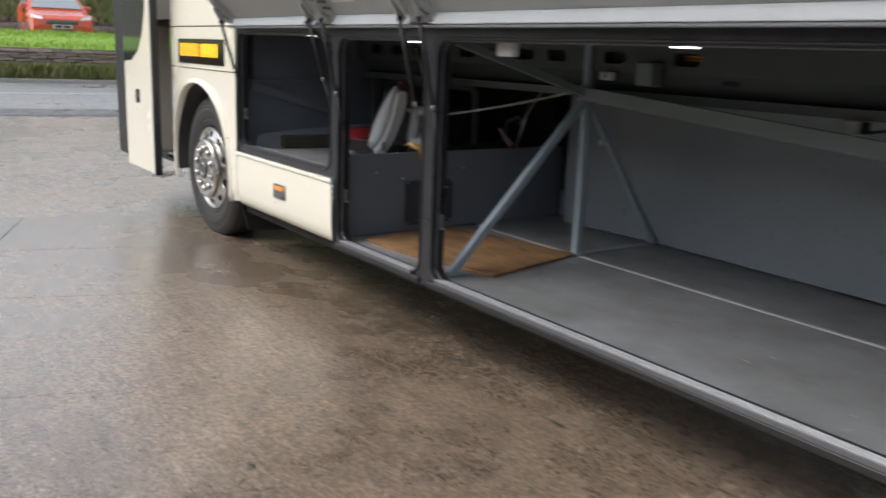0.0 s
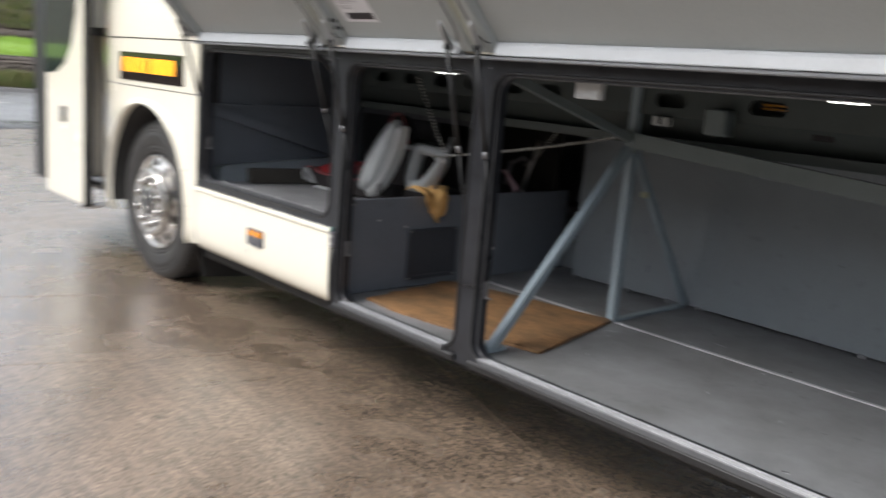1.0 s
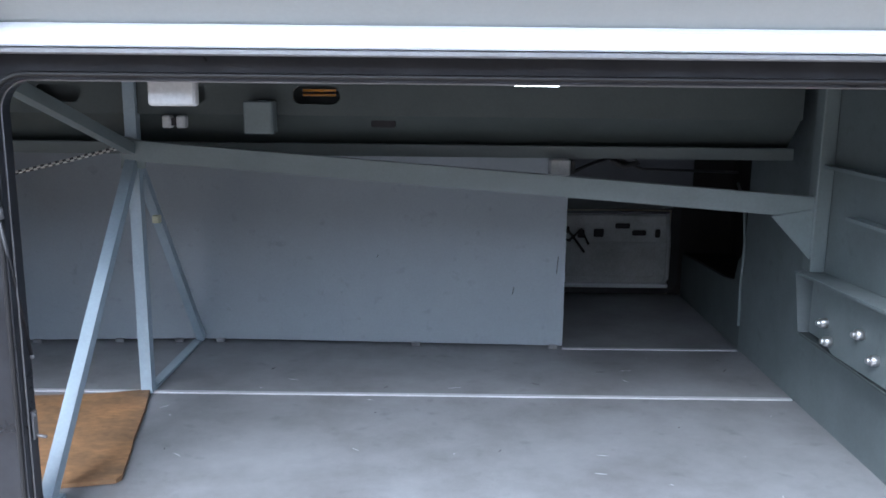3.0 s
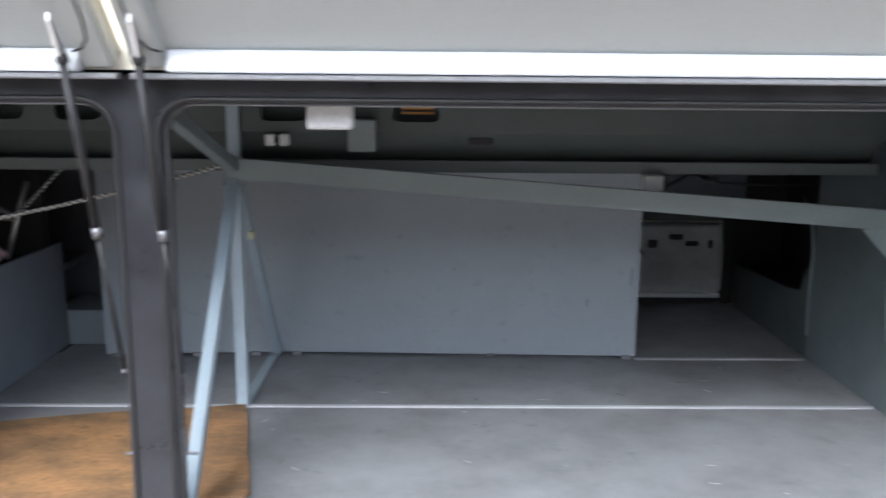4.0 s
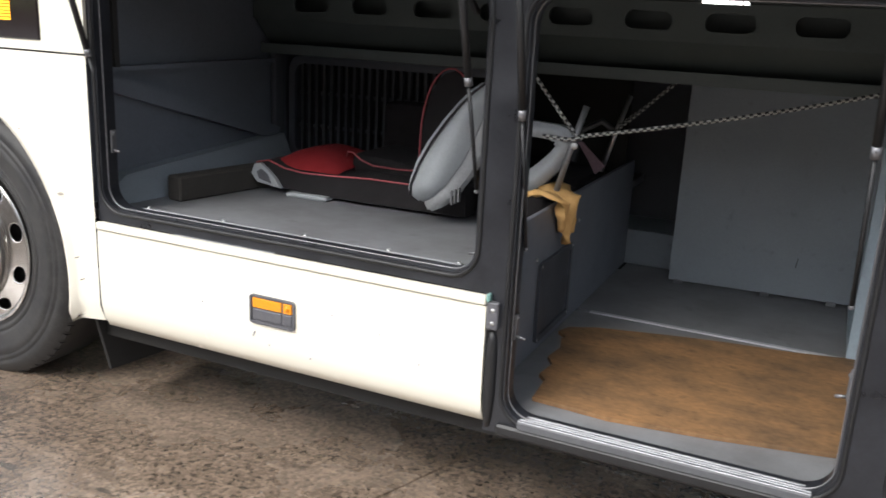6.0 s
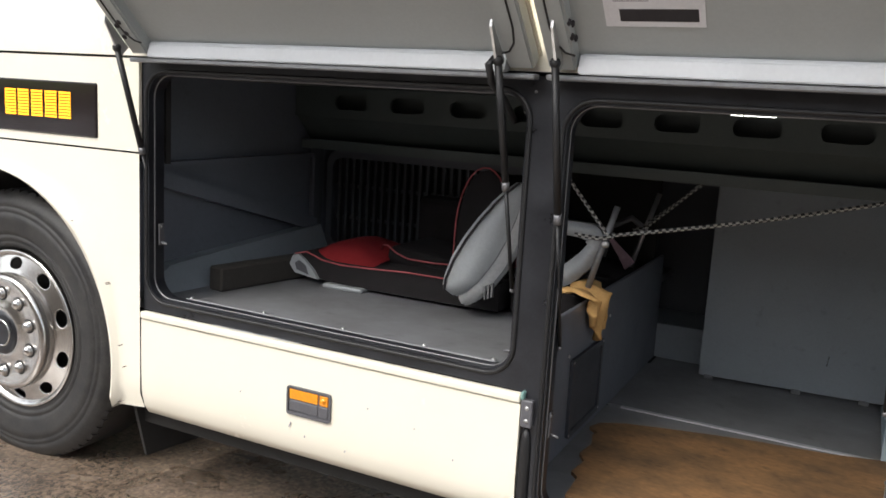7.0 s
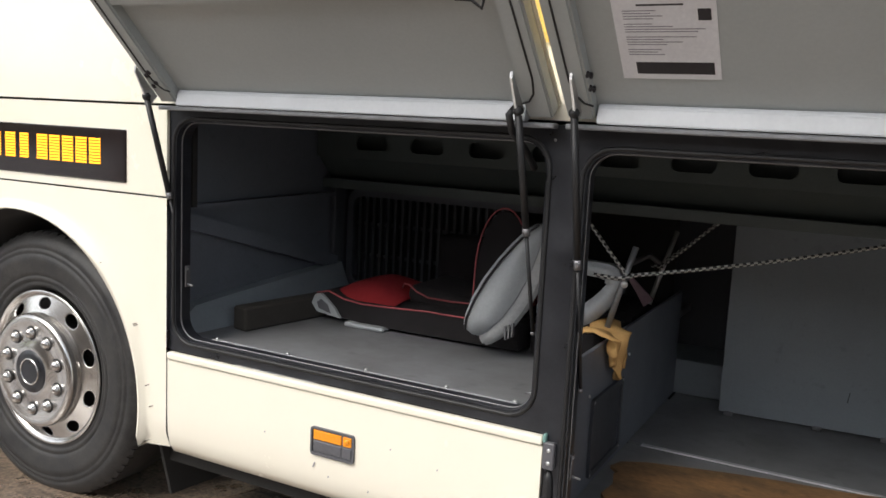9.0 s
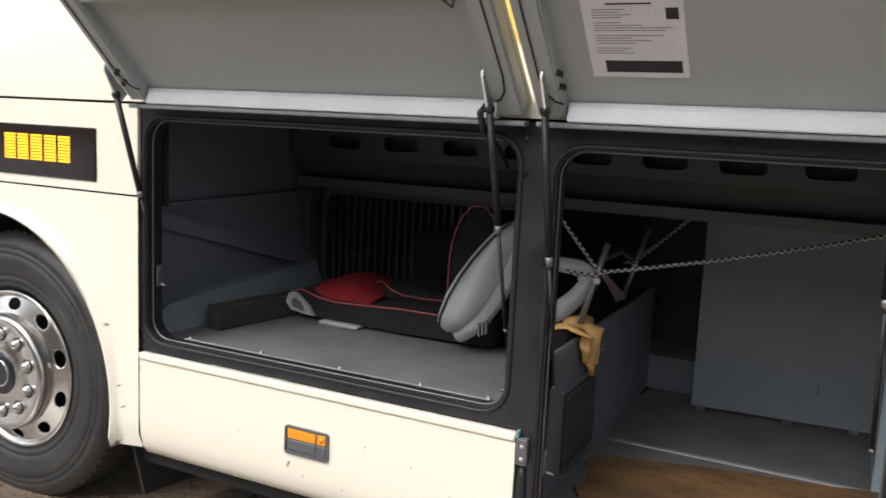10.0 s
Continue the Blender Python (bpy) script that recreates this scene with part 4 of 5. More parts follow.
part("brace_label", boxed(0.890, 0.912, 1.07, 1.10, 0.93, 0.955), material("pale_label", (0.55, 0.55, 0.38), 0.6), coach)
# rear bay end
part("end_post", boxed(3.056, 3.104, 0.835, 0.895, 0.834, 1.43, 0.003), BEAM, coach)
part("end_gusset", prism(B(), [(2.925, 0.845, 1.012), (3.058, 0.845, 1.035), (3.058, 0.845, 0.872)], (0, 0.008, 0)), BEAM, coach)
for z0, y1 in ((1.165, 0.834), (1.03, 0.66)):
    part("end_rib", boxed(3.070, 3.106, 0.09, y1, z0, z0 + 0.010), BEAM, coach)
bracket_box = new("pivot_bracket")
bracket_box.parent = coach
tagged(bracket_box, "grey welded pivot bracket with zinc bolts")
part("back_plate", boxed(3.068, 3.104, 0.14, 0.832, 0.640, 0.828, 0.004), BULK, bracket_box)
part("top_ledge", prism(B(), [(3.020, 0.18, 0.850), (3.020, 0.862, 0.826), (3.104, 0.862, 0.826), (3.104, 0.18, 0.850)], (0, 0, 0.008)), BULK, bracket_box)
part("side_web", prism(B(), [(3.104, 0.858, 0.632), (3.046, 0.858, 0.632), (3.024, 0.858, 0.826), (3.104, 0.858, 0.826)], (0, 0.006, 0)), BULK, bracket_box)
plate = [(3.052, 0.70, 0.820), (3.052, 0.72, 0.74), (3.052, 0.70, 0.66), (3.052, 0.62, 0.632), (3.052, 0.30, 0.640), (3.052, 0.18, 0.70), (3.052, 0.18, 0.835)]
part("pivot_plate", prism(B(), plate, (0.016, 0, 0)), BULK, bracket_box)
part("lower_ledge", boxed(3.050, 3.104, 0.30, 0.858, 0.624, 0.632), STEEL, bracket_box)
for y, z in ((0.672, 0.715), (0.636, 0.668), (0.452, 0.744), (0.36, 0.700)):
    nut = cyl(B(), (3.053, y, z), (3.030, y, z), 0.015, 6)
    cyl(nut, (3.032, y, z), (3.020, y, z), 0.008, 8)
    part("pivot_bolt", nut, ZINC, bracket_box)
# far side flap seen from inside
flapf = new("far_flap")
flapf.parent = coach
tagged(flapf, "closed far side luggage flap, inner face")
pale = material("pale_flap", (0.50, 0.53, 0.53), 0.5, second=(0.36, 0.37, 0.36), scale=6, amount=0.9)
part("inner_panel", boxed(2.20, 3.035, 2.462, 2.48, 0.40, 0.775, 0.012), pale, flapf)
part("upper_panel", boxed(2.20, 3.06, 2.470, 2.48, 0.795, 1.25, 0.006), STEEL, flapf)
part("pressed_field", ring(B(), rounded(2.22, 2.965, 0.450, 0.615, 0.012), rounded(2.21, 2.978, 0.438, 0.627, 0.016), 2.456, 2.4625), pale, flapf)
part("bottom_rail", boxed(2.20, 3.035, 2.430, 2.461, 0.395, 0.418, 0.006), RAIL, flapf)
part("side_rail", sweep(B(), [(3.012, 2.448, 0.42), (3.030, 2.448, 0.44), (3.032, 2.448, 0.62), (3.020, 2.448, 0.78)], 0.010, 8), pale, flapf)
part("frame", ring(B(), rounded(2.15, 3.045, 0.39, 1.2, 0.05), rounded(2.10, 3.09, 0.36, 1.25, 0.07), 2.464, 2.484), RUBBER, flapf)
for x, z, w, h in ((2.50, 0.69, 0.030, 0.022), (2.585, 0.67, 0.022, 0.026), (2.675, 0.675, 0.030, 0.026), (2.795, 0.712, 0.042, 0.018), (2.88, 0.677, 0.040, 0.018), (2.975, 0.675, 0.018, 0.026)):
    part("cutout", ring(B(), rounded(x - w + 0.004, x + w - 0.004, z - h + 0.004, z + h - 0.004, 0.008), rounded(x - w, x + w, z - h, z + h, 0.010), 2.455, 2.463), pale, flapf)
    part("cutout_dark", boxed(x - w + 0.004, x + w - 0.004, 2.4605, 2.4625, z - h + 0.004, z + h - 0.004), INKB, flapf)
part("fold", boxed(2.20, 3.03, 2.452, 2.463, 0.775, 0.788, 0.003), HANDLEG, flapf)
for pts in ([(2.40, 2.44, 0.73), (2.45, 2.41, 0.67), (2.52, 2.42, 0.64), (2.58, 2.42, 0.70), (2.62, 2.43, 0.62)], [(2.40, 2.43, 0.70), (2.47, 2.40, 0.74), (2.54, 2.42, 0.66), (2.60, 2.43, 0.58)]):
    part("cable", sweep(B(), pts, 0.007, 6), RUBBER, flapf)
part("far_bulkhead", prism(B(), [(3.105, 1.56, ZF), (3.105, 1.56, 0.76), (3.105, 1.63, 0.71), (3.105, 1.66, 0.62), (3.105, 1.80, 0.60), (3.105, 2.20, 0.585), (3.105, 2.45, 0.57), (3.105, 2.45, ZF)], (0.02, 0, 0)), STEEL, coach, "stained lower bulkhead beyond the partition")
part("bulkhead_edge", sweep(B(), [(3.103, 1.56, 0.45), (3.100, 1.565, 0.60), (3.103, 1.565, 0.80), (3.103, 1.60, 0.95), (3.103, 1.70, 1.02)], 0.006, 6), BEAM, coach)
# near-black sheets in place of the deep shade past the bulkhead
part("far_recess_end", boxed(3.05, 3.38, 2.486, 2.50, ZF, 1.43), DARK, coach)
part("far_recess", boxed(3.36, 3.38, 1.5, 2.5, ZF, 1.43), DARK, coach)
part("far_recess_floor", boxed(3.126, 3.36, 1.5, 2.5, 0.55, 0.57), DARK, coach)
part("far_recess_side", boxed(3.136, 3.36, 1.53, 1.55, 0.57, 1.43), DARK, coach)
part("valve_box", boxed(2.238, 2.305, 0.965, 1.02, 1.120, 1.172, 0.005), WHITEPL, coach)
part("valve_clip", boxed(2.306, 2.320, 0.970, 1.015, 1.125, 1.170, 0.002), RUBBER, coach)
part("cable_bunch", sweep(B(), [(2.50, 1.30, 1.150), (2.54, 1.30, 1.120), (2.60, 1.31, 1.135), (2.57, 1.30, 1.165), (2.52, 1.30, 1.150)], 0.012, 8), RUBBER, coach)
bm = sweep(B(), [(2.320, 1.00, 1.130), (2.40, 1.10, 1.150), (2.50, 1.30, 1.155), (2.62, 1.32, 1.110), (3.0, 1.40, 1.095)], 0.006, 6)
part("hose", bm, RUBBER, coach)
# grille at the back of the high bay
grille = new("vent_grille")
grille.parent = coach
tagged(grille, "dark slatted vent grille")
part("frame", ring(B(), rounded(-1.40, -0.36, 0.74, 1.13, 0.05), rounded(-1.43, -0.33, 0.71, 1.16, 0.06), 1.19, 1.22), GREYD, grille)
for k in range(20):
    x = -1.375 + k * 0.0365
    part("slat", boxed(x, x + 0.012, 1.20, 1.222, 0.73, 1.14), SLAT, grille)
for z in (0.86, 1.0):
    part("cross_bar", boxed(-1.40, -0.64, 1.222, 1.232, z, z + 0.014), SLAT, grille)
# near-black sheet for the darkness behind the grille
part("grille_shade_sheet", boxed(-1.46, -0.05, 1.60, 1.62, 0.70, 1.43), DARK, coach)
# lights and boxes
def bay_lamp(x, y, dz):
    l = new("bay_lamp")
    l.parent = coach
    tagged(l, "small white ceiling light")
    b2 = B()
    bmesh.ops.create_uvsphere(b2, u_segments=20, v_segments=8, radius=1, matrix=Matrix.Translation((x, y, 1.418 + dz)) @ Matrix.Diagonal((0.075, 0.03, 0.006, 1)))
    part("bezel", b2, ZINC, l, smooth=True)
    part("stem", boxed(x - 0.03, x + 0.03, y - 0.012, y + 0.012, 1.42 + dz, 1.445), WHITEPL, l)
    for k in range(7):
        part("diode", boxed(x - 0.052 + k * 0.015, x - 0.042 + k * 0.015, y - 0.012, y + 0.012, 1.406 + dz, 1.4125 + dz), LAMPW, l)


for x, y, dz in ((0.45, 0.22, 0.0), (2.11, 0.18, 0.0), (-0.63, 0.20, 0.0225)):
    bay_lamp(x, y, dz)
part("white_box", boxed(1.246, 1.350, 0.080, 0.115, 1.356, 1.431, 0.005), WHITEPL, coach, "white plastic junction box")
part("grey_box", boxed(1.258, 1.350, 0.895, 0.976, 1.248, 1.352, 0.005), BEAM, coach, "pale grey junction box")
for x in (1.000, 1.046):
    part("connector", boxed(x - 0.014, x + 0.014, 0.935, 0.978, 1.262, 1.302, 0.005), WHITEPL, coach)
part("connector_body", boxed(1.014, 1.032, 0.945, 0.978, 1.270, 1.294), INKB, coach)
# amber reflection in the oval hole, built as two coloured bars
ml = new("amber_glint")
ml.parent = coach
tagged(ml, "small amber bars standing in for a glint in the beam")
for k in range(2):
    part("glint_bar", boxed(1.425, 1.535, 1.030, 1.036, 1.366 + k * 0.015, 1.374 + k * 0.015), material("amber_glint_paint", (0.50, 0.21, 0.018), 0.25, coat=0.6), ml)

# ---- luggage flaps, hinged above the openings, swung up and out ----
HZ = 1.513
ANG = math.radians(135)


def fp(x, s, n):
    """A point of an open flap: along the hinge, away from it, off its outer skin towards the inside."""
    return (x, -math.sin(ANG) * s + math.cos(ANG) * n, HZ - math.cos(ANG) * s - math.sin(ANG) * n)


def fbox(x0, x1, s0, s1, n0, n1, bevel=0.0):
    bm = B()
    v = hexa(bm, [fp(x0, s0, n0), fp(x1, s0, n0), fp(x1, s1, n0), fp(x0, s1, n0), fp(x0, s0, n1), fp(x1, s0, n1), fp(x1, s1, n1), fp(x0, s1, n1)])
    if bevel:
        bmesh.ops.bevel(bm, geom=list(set(e for q in v for e in q.link_edges)), offset=bevel, segments=2, affect='EDGES')
    return bm


def flap(x0, x1, length, label):
    f = new("luggage_flap")
    f.parent = coach
    tagged(f, label)
    part("skin", fbox(x0, x1, 0.0, length, -0.012, 0.0, 0.004), CREAM, f)
    part("inner_panel", fbox(x0 + 0.03, x1 - 0.03, 0.02, length - 0.02, 0.001, 0.012, 0.002), FLAP, f)
    bm = prism(B(), [(x0 + 0.076, -0.052, 1.477), (x0 + 0.076, -0.042, 1.516), (x0 + 0.076, -0.032, 1.526), (x0 + 0.076, -0.012, 1.508), (x0 + 0.076, -0.012, 1.477)], (x1 - x0 - 0.152, 0, 0))
    bmesh.ops.bevel(bm, geom=list(bm.edges), offset=0.003, segments=2, affect='EDGES')
    part("hinge_rail", bm, RAIL, f)
    part("hinge_lip", boxed(x0, x1, -0.046, -0.010, 1.462, 1.475, 0.003), ALU, f)
    for a, b in ((x0, x0 + 0.075), (x1 - 0.075, x1)):
        part("side_frame", fbox(a + 0.004, b - 0.004, 0.004, length - 0.004, 0.002, 0.046, 0.006), FLAP, f)
    for a, c in ((x0 + 0.030, x0 + 0.045), (x1 - 0.030, x1 - 0.045)):
        part("edge_seal", sweep(B(), [fp(c + (c - a) * 2, 0.052, 0.047), fp(c + (c - a) * 0.6, 0.060, 0.047), fp(c - (c - a) * 0.5, 0.085, 0.047), fp(a, 0.13, 0.047), fp(a, length, 0.047)], 0.0026, 8), RUBBER, f)
    part("stiffener_edge", fbox(x0 + 0.076, x1 - 0.076, length - 0.020, length - 0.006, 0.012, 0.042, 0.003), FLAP, f)
    # dark sheet over the inner panel paints the shade inside the stiffener
    part("cavity_shade", fbox(x0 + 0.080, x1 - 0.080, length - 0.425, length - 0.021, 0.0122, 0.014), GREYD, f)
    # folded sheet with lightening holes and two latch openings
    bm = B()
    s0, s1 = length - 0.43, length - 0.0205
    wide = x1 - x0 - 0.152
    cells = [(0.055, 0), (0.219, 0), (0.437, 1), (0.552, 2), (0.713, 0), (0.909, 0)]
    mids = [x0 + 0.076 + wide * c for c, _ in cells]
    cuts = [x0 + 0.076] + [(p + q) / 2 for p, q in zip(mids, mids[1:])] + [x1 - 0.076]
    for k, (c, kind) in enumerate(cells):
        x = mids[k]
        if kind == 0:
            hole_pts = rounded(x - 0.050, x + 0.050, s0 + 0.030, s0 + 0.138, 0.0498)
        else:
            z = s0 + (0.105 if kind == 1 else 0.055)
            hole_pts = rounded(x - 0.036, x + 0.036, z - 0.021, z + 0.021, 0.017)
            part("latch", fbox(x - 0.020, x + 0.016, z - 0.010, z + 0.012, 0.016, 0.030, 0.004), INKB, f)
            for dx, dz in ((-0.052, 0.030), (0.052, -0.030)):
                part("bolt", dome(B(), fp(x + dx, z + dz, 0.0425), 0.006, Vector(fp(0, 0, 1)) - Vector(fp(0, 0, 0))), DULL, f)
        ring(bm, hole_pts, outer_of(hole_pts, cuts[k], cuts[k + 1], s0, s1), 0.014, 0.042)
    bmesh.ops.remove_doubles(bm, verts=bm.verts, dist=0.0002)
    for v in bm.verts:
        v.co = Vector(fp(v.co.x, v.co.z, v.co.y))
    bmesh.ops.recalc_face_normals(bm, faces=bm.faces)
    part("stiffener", bm, FLAP, f, "grey folded stiffener with round holes")
    return f


def bracket(f, x, side):
    bm = B()
    pts = [fp(x, 0.03, 0.045), fp(x, 0.15, 0.045), fp(x, 0.14, 0.058), fp(x, 0.045, 0.085), fp(x, 0.03, 0.080)]
    prism(bm, pts, (0.006 * side, 0, 0))
    part("plate", bm, ZINC, f)
    for s, dx in () if x > -1 else ((0.072, 0.022), (0.085, 0.040), (0.112, 0.022), (0.125, 0.040)):
        part("bolt", dome(B(), fp(x + side * dx, s, 0.046), 0.0085, Vector(fp(0, 0, 1)) - Vector(fp(0, 0, 0))), INKB, f)


def strut(f, xa, xb, za):
    top = Vector(fp(xa, 0.055, 0.075))
    low = Vector((xb, 0.075, za))
    mid = top.lerp(low, 0.52)
    part("strut_cylinder", cyl(B(), top, mid, 0.0090), RUBBER, f)
    part("strut_rod", cyl(B(), mid, low, 0.005), RUBBER, f)
    part("strut_ball", dome(B(), low, 0.007, flat=1.0), DULL, f)
    part("strut_head", dome(B(), top, 0.013, flat=1.0), RUBBER, f)
    part("strut_collar", cyl(B(), mid.lerp(top, 0.04), mid.lerp(low, 0.03), 0.0100), DULL, f)


fa = flap(-1.306, -0.011, 0.79, "open cream luggage flap, grey inside")
fb = flap(0.017, 0.873, 1.12, "open cream luggage flap with a notice inside")
fc = flap(0.902, 3.165, 1.12, "wide open cream luggage flap, grey inside")
for f, x, xe, z, sd in ((fa, -1.305, -1.290, 0.912, 1), (fa, -0.085, -0.075, 0.928, -1), (fb, 0.054, 0.066, 0.80, 1), (fb, 0.785, 0.808, 0.79, -1), (fc, 0.936, 0.945, 0.78, 1), (fc, 3.12, 3.12, 0.79, -1)):
    bracket(f, x, sd)
    strut(f, x, xe, z)
for sx, n0 in ((0.078, 0.018), (0.095, 0.034), (0.118, 0.018), (0.135, 0.034)):
    part("bolt", dome(B(), fp(0.0885, sx, n0), 0.0085, (1, 0, 0)), INKB, fb)
bm = sweep(B(), [fp(-0.10, 0.05, 0.06), (-0.105, -0.10, 1.49), (-0.112, -0.06, 1.45), (-0.10, 0.0, 1.41), (-0.09, 0.05, 1.36)], 0.009, 8)
part("cable", bm, RUBBER, fa)
part("loose_wire", sweep(B(), [fp(-0.19, 0.43, 0.02), fp(-0.185, 0.375, 0.046), fp(-0.165, 0.355, 0.050), fp(-0.125, 0.355, 0.055), fp(-0.105, 0.335, 0.058), fp(-0.095, 0.36, 0.050)], 0.004, 6), RUBBER, fa)
for x in (-0.50, -0.425, -0.41, -0.14, -0.112):
    part("clip", fbox(x - 0.003, x + 0.003, 0.345, 0.358, 0.013, 0.022), INKB, fa)
# small jamb fittings
for x, z, s in ((0.064, 0.60, 1), (0.832, 0.62, -1), (0.948, 0.62, 1), (-1.278, 0.93, 1), (-0.052, 0.80, -1)):
    bm = B()
    box(bm, x - 0.003, x + 0.003, 0.045, 0.068, z - 0.035, z + 0.035, 0.002)
    cyl(bm, (x, 0.056, z - 0.026), (x + s * 0.026, 0.056, z - 0.030), 0.004)
    dome(bm, (x + s * 0.003, 0.056, z + 0.024), 0.006, (s, 0, 0))
    part("catch", bm, DULL, coach)

# ---- things in the bays ----
bm = B()
outline = [(0.010, 0.755), (-0.010, 0.700), (0.030, 0.660), (0.018, 0.640), (0.040, 0.560), (0.030, 0.470), (0.060, 0.420), (0.050, 0.330), (0.078, 0.300), (0.085, 0.170), (0.30, 0.155), (0.55, 0.19), (0.82, 0.245), (1.030, 0.292), (1.038, 0.315), (0.992, 0.52), (0.985, 0.535), (0.955, 0.68), (0.93, 0.80), (0.885, 0.972), (0.70, 0.925), (0.50, 0.90), (0.33, 0.865), (0.20, 0.83), (0.09, 0.80)]
prism(bm, [(x, y, ZF + 0.001 + 0.012 * max(0, x - 0.8)) for x, y in outline], (0, 0, 0.012))
tagged(part("plywood_sheet", bm, PLY), "worn brown plywood sheet with ragged edges on bay floor", "plywood sheet")
bm = box(B(), -0.034, 0.034, -0.155, 0.40, 0, 0.085, 0.006)
blk = tagged(part("foam_block", bm, FOAM), "long dark foam block on upper bay floor", "block")
blk.location = (-1.252, 0.462, 0.70)
blk.rotation_euler = (0, 0, math.radians(-10))

# child seat lying down
seat = root("child_seat", "red and black child car seat lying on bay floor", "child seat")
prof = [(-1.17, 0.735), (-1.185, 0.775), (-1.165, 0.808), (-1.11, 0.815), (-1.05, 0.800), (-0.98, 0.79), (-0.85, 0.792), (-0.70, 0.80), (-0.50, 0.80), (-0.34, 0.81), (-0.34, 0.715), (-0.70, 0.712), (-0.95, 0.714), (-1.06, 0.722)]
part("seat_body", prism(B(), [(x, 0.63, z) for x, z in prof], (0, 0.44, 0)), BLACKCLOTH, seat)
bm = B()
N = 12
grid = []
for i in range(N + 1):
    x = -1.14 + 0.30 * i / N
    row = []
    for k in range(9):
        t = k / 8
        edge = max(0.0, 1 - (2 * t - 1) ** 4)
        z = 0.806 + edge * (0.050 * math.sin(math.pi * (i / N) ** 0.8)) - 0.012 * (1 - edge)
        row.append(bm.verts.new((x, 0.645 + 0.40 * t, z)))
    grid.append(row)
for i in range(N):
    for k in range(8):
        bm.faces.new((grid[i][k], grid[i][k + 1], grid[i + 1][k + 1], grid[i + 1][k]))
part("red_pad", bm, REDCLOTH, seat, "red padded seat cushion", smooth=True)
# back cushion: shade painted in, black pad and a darkened red insert
bm = B()
box(bm, -0.86, -0.36, 0.76, 1.08, 0.74, 0.815, 0.03, 3)
for v in bm.verts:
    v.co.z += 0.045 * math.exp(-((v.co.x + 0.84) / 0.05) ** 2)
part("back_pad", bm, BLACKCLOTH, seat, smooth=True)
bm = B()
box(bm, -0.76, -0.40, 0.80, 1.04, 0.80, 0.835, 0.015, 3)
part("back_insert", bm, material("shaded_red_fabric", (0.14, 0.007, 0.010), 0.9, bump=0.25), seat, smooth=True)
part("side_wall", boxed(-0.90, -0.36, 1.06, 1.16, 0.72, 1.02, 0.03, 2), BLACKCLOTH, seat)
nose = [(-1.06, 0.722), (-1.165, 0.735), (-1.19, 0.765), (-1.175, 0.800), (-1.15, 0.805), (-1.12, 0.785), (-1.085, 0.755)]
part("base_shell", prism(B(), [(x, 0.615, z) for x, z in nose], (0, 0.46, 0)), PLASTIC, seat, "pale grey plastic nose")
part("shell_recess", prism(B(), [(-1.10, 0.6145, 0.735), (-1.155, 0.6145, 0.748), (-1.165, 0.6145, 0.772), (-1.145, 0.6145, 0.785), (-1.115, 0.6145, 0.768)], (0, -0.001, 0)), HANDLEG, seat)
part("foot", boxed(-1.03, -0.86, 0.60, 0.66, 0.70, 0.716, 0.005), PLASTIC, seat)
pip = [(-1.175, 0.628, 0.805), (-1.12, 0.626, 0.818), (-1.05, 0.626, 0.796), (-0.97, 0.626, 0.788), (-0.85, 0.626, 0.792), (-0.70, 0.626, 0.80), (-0.52, 0.626, 0.80), (-0.42, 0.626, 0.80)]
part("piping", sweep(B(), pip, 0.003, 6), PIPING, seat)
pip = [(-0.90, 0.80, 0.835), (-0.875, 0.77, 0.858), (-0.845, 0.755, 0.860), (-0.81, 0.752, 0.838), (-0.76, 0.752, 0.822), (-0.66, 0.752, 0.820), (-0.52, 0.752, 0.828), (-0.40, 0.752, 0.835)]
part("piping", sweep(B(), pip, 0.003, 6), PIPING, seat)
arc = [(-0.566, 0.722, 0.80), (-0.562, 0.722, 0.87)] + [(-0.455 + 0.105 * math.cos(math.radians(a)), 0.722, 0.950 + 0.235 * math.sin(math.radians(a))) for a in range(180, 10, -12)]
part("piping", sweep(B(), arc, 0.0028, 6), PIPING, seat)
part("wing", prism(B(), [(-0.558, 0.73, 0.78)] + [(-0.455 + 0.10 * math.cos(math.radians(a)), 0.73, 0.945 + 0.23 * math.sin(math.radians(a))) for a in range(180, -1, -15)] + [(-0.355, 0.73, 0.78)], (0, 0.05, 0)), BLACKCLOTH, seat, "black padded wing with red edging")

# pale side shell leaning on the seat
shell = root("seat_shell", "pale grey plastic seat side leaning upright", "seat shell")
ax0, ax1 = Vector((-0.470, 0.50, 0.788)), Vector((-0.272, 0.535, 1.135))
d = (ax1 - ax0).normalized()
side = d.cross(Vector((0, 1, 0))).normalized()
wid = [(0.0, 0.035), (0.03, 0.062), (0.10, 0.082), (0.18, 0.088), (0.26, 0.080), (0.33, 0.064), (0.39, 0.042), (0.43, 0.018)]
L = [ax0 + d * t - side * w * 0.84 for t, w in wid]
R = [ax0 + d * t + side * w * 0.64 for t, w in wid]
bm = prism(B(), [tuple(p) for p in L + R[::-1]], (0.0, 0.045, 0))
bmesh.ops.bevel(bm, geom=[e for e in bm.edges if e.calc_length() > 0.0], offset=0.008, segments=2, affect='EDGES')
part("outer_shell", bm, PLASTIC, shell, smooth=True)
L2 = [p + Vector((0.026, 0.012, -0.030)) for p in L]
R2 = [p + Vector((0.050, 0.012, -0.024)) for p in R]
bm = prism(B(), [tuple(p) for p in L2 + R2[::-1]], (0.0, 0.06, 0))
bmesh.ops.bevel(bm, geom=[e for e in bm.edges], offset=0.008, segments=2, affect='EDGES')
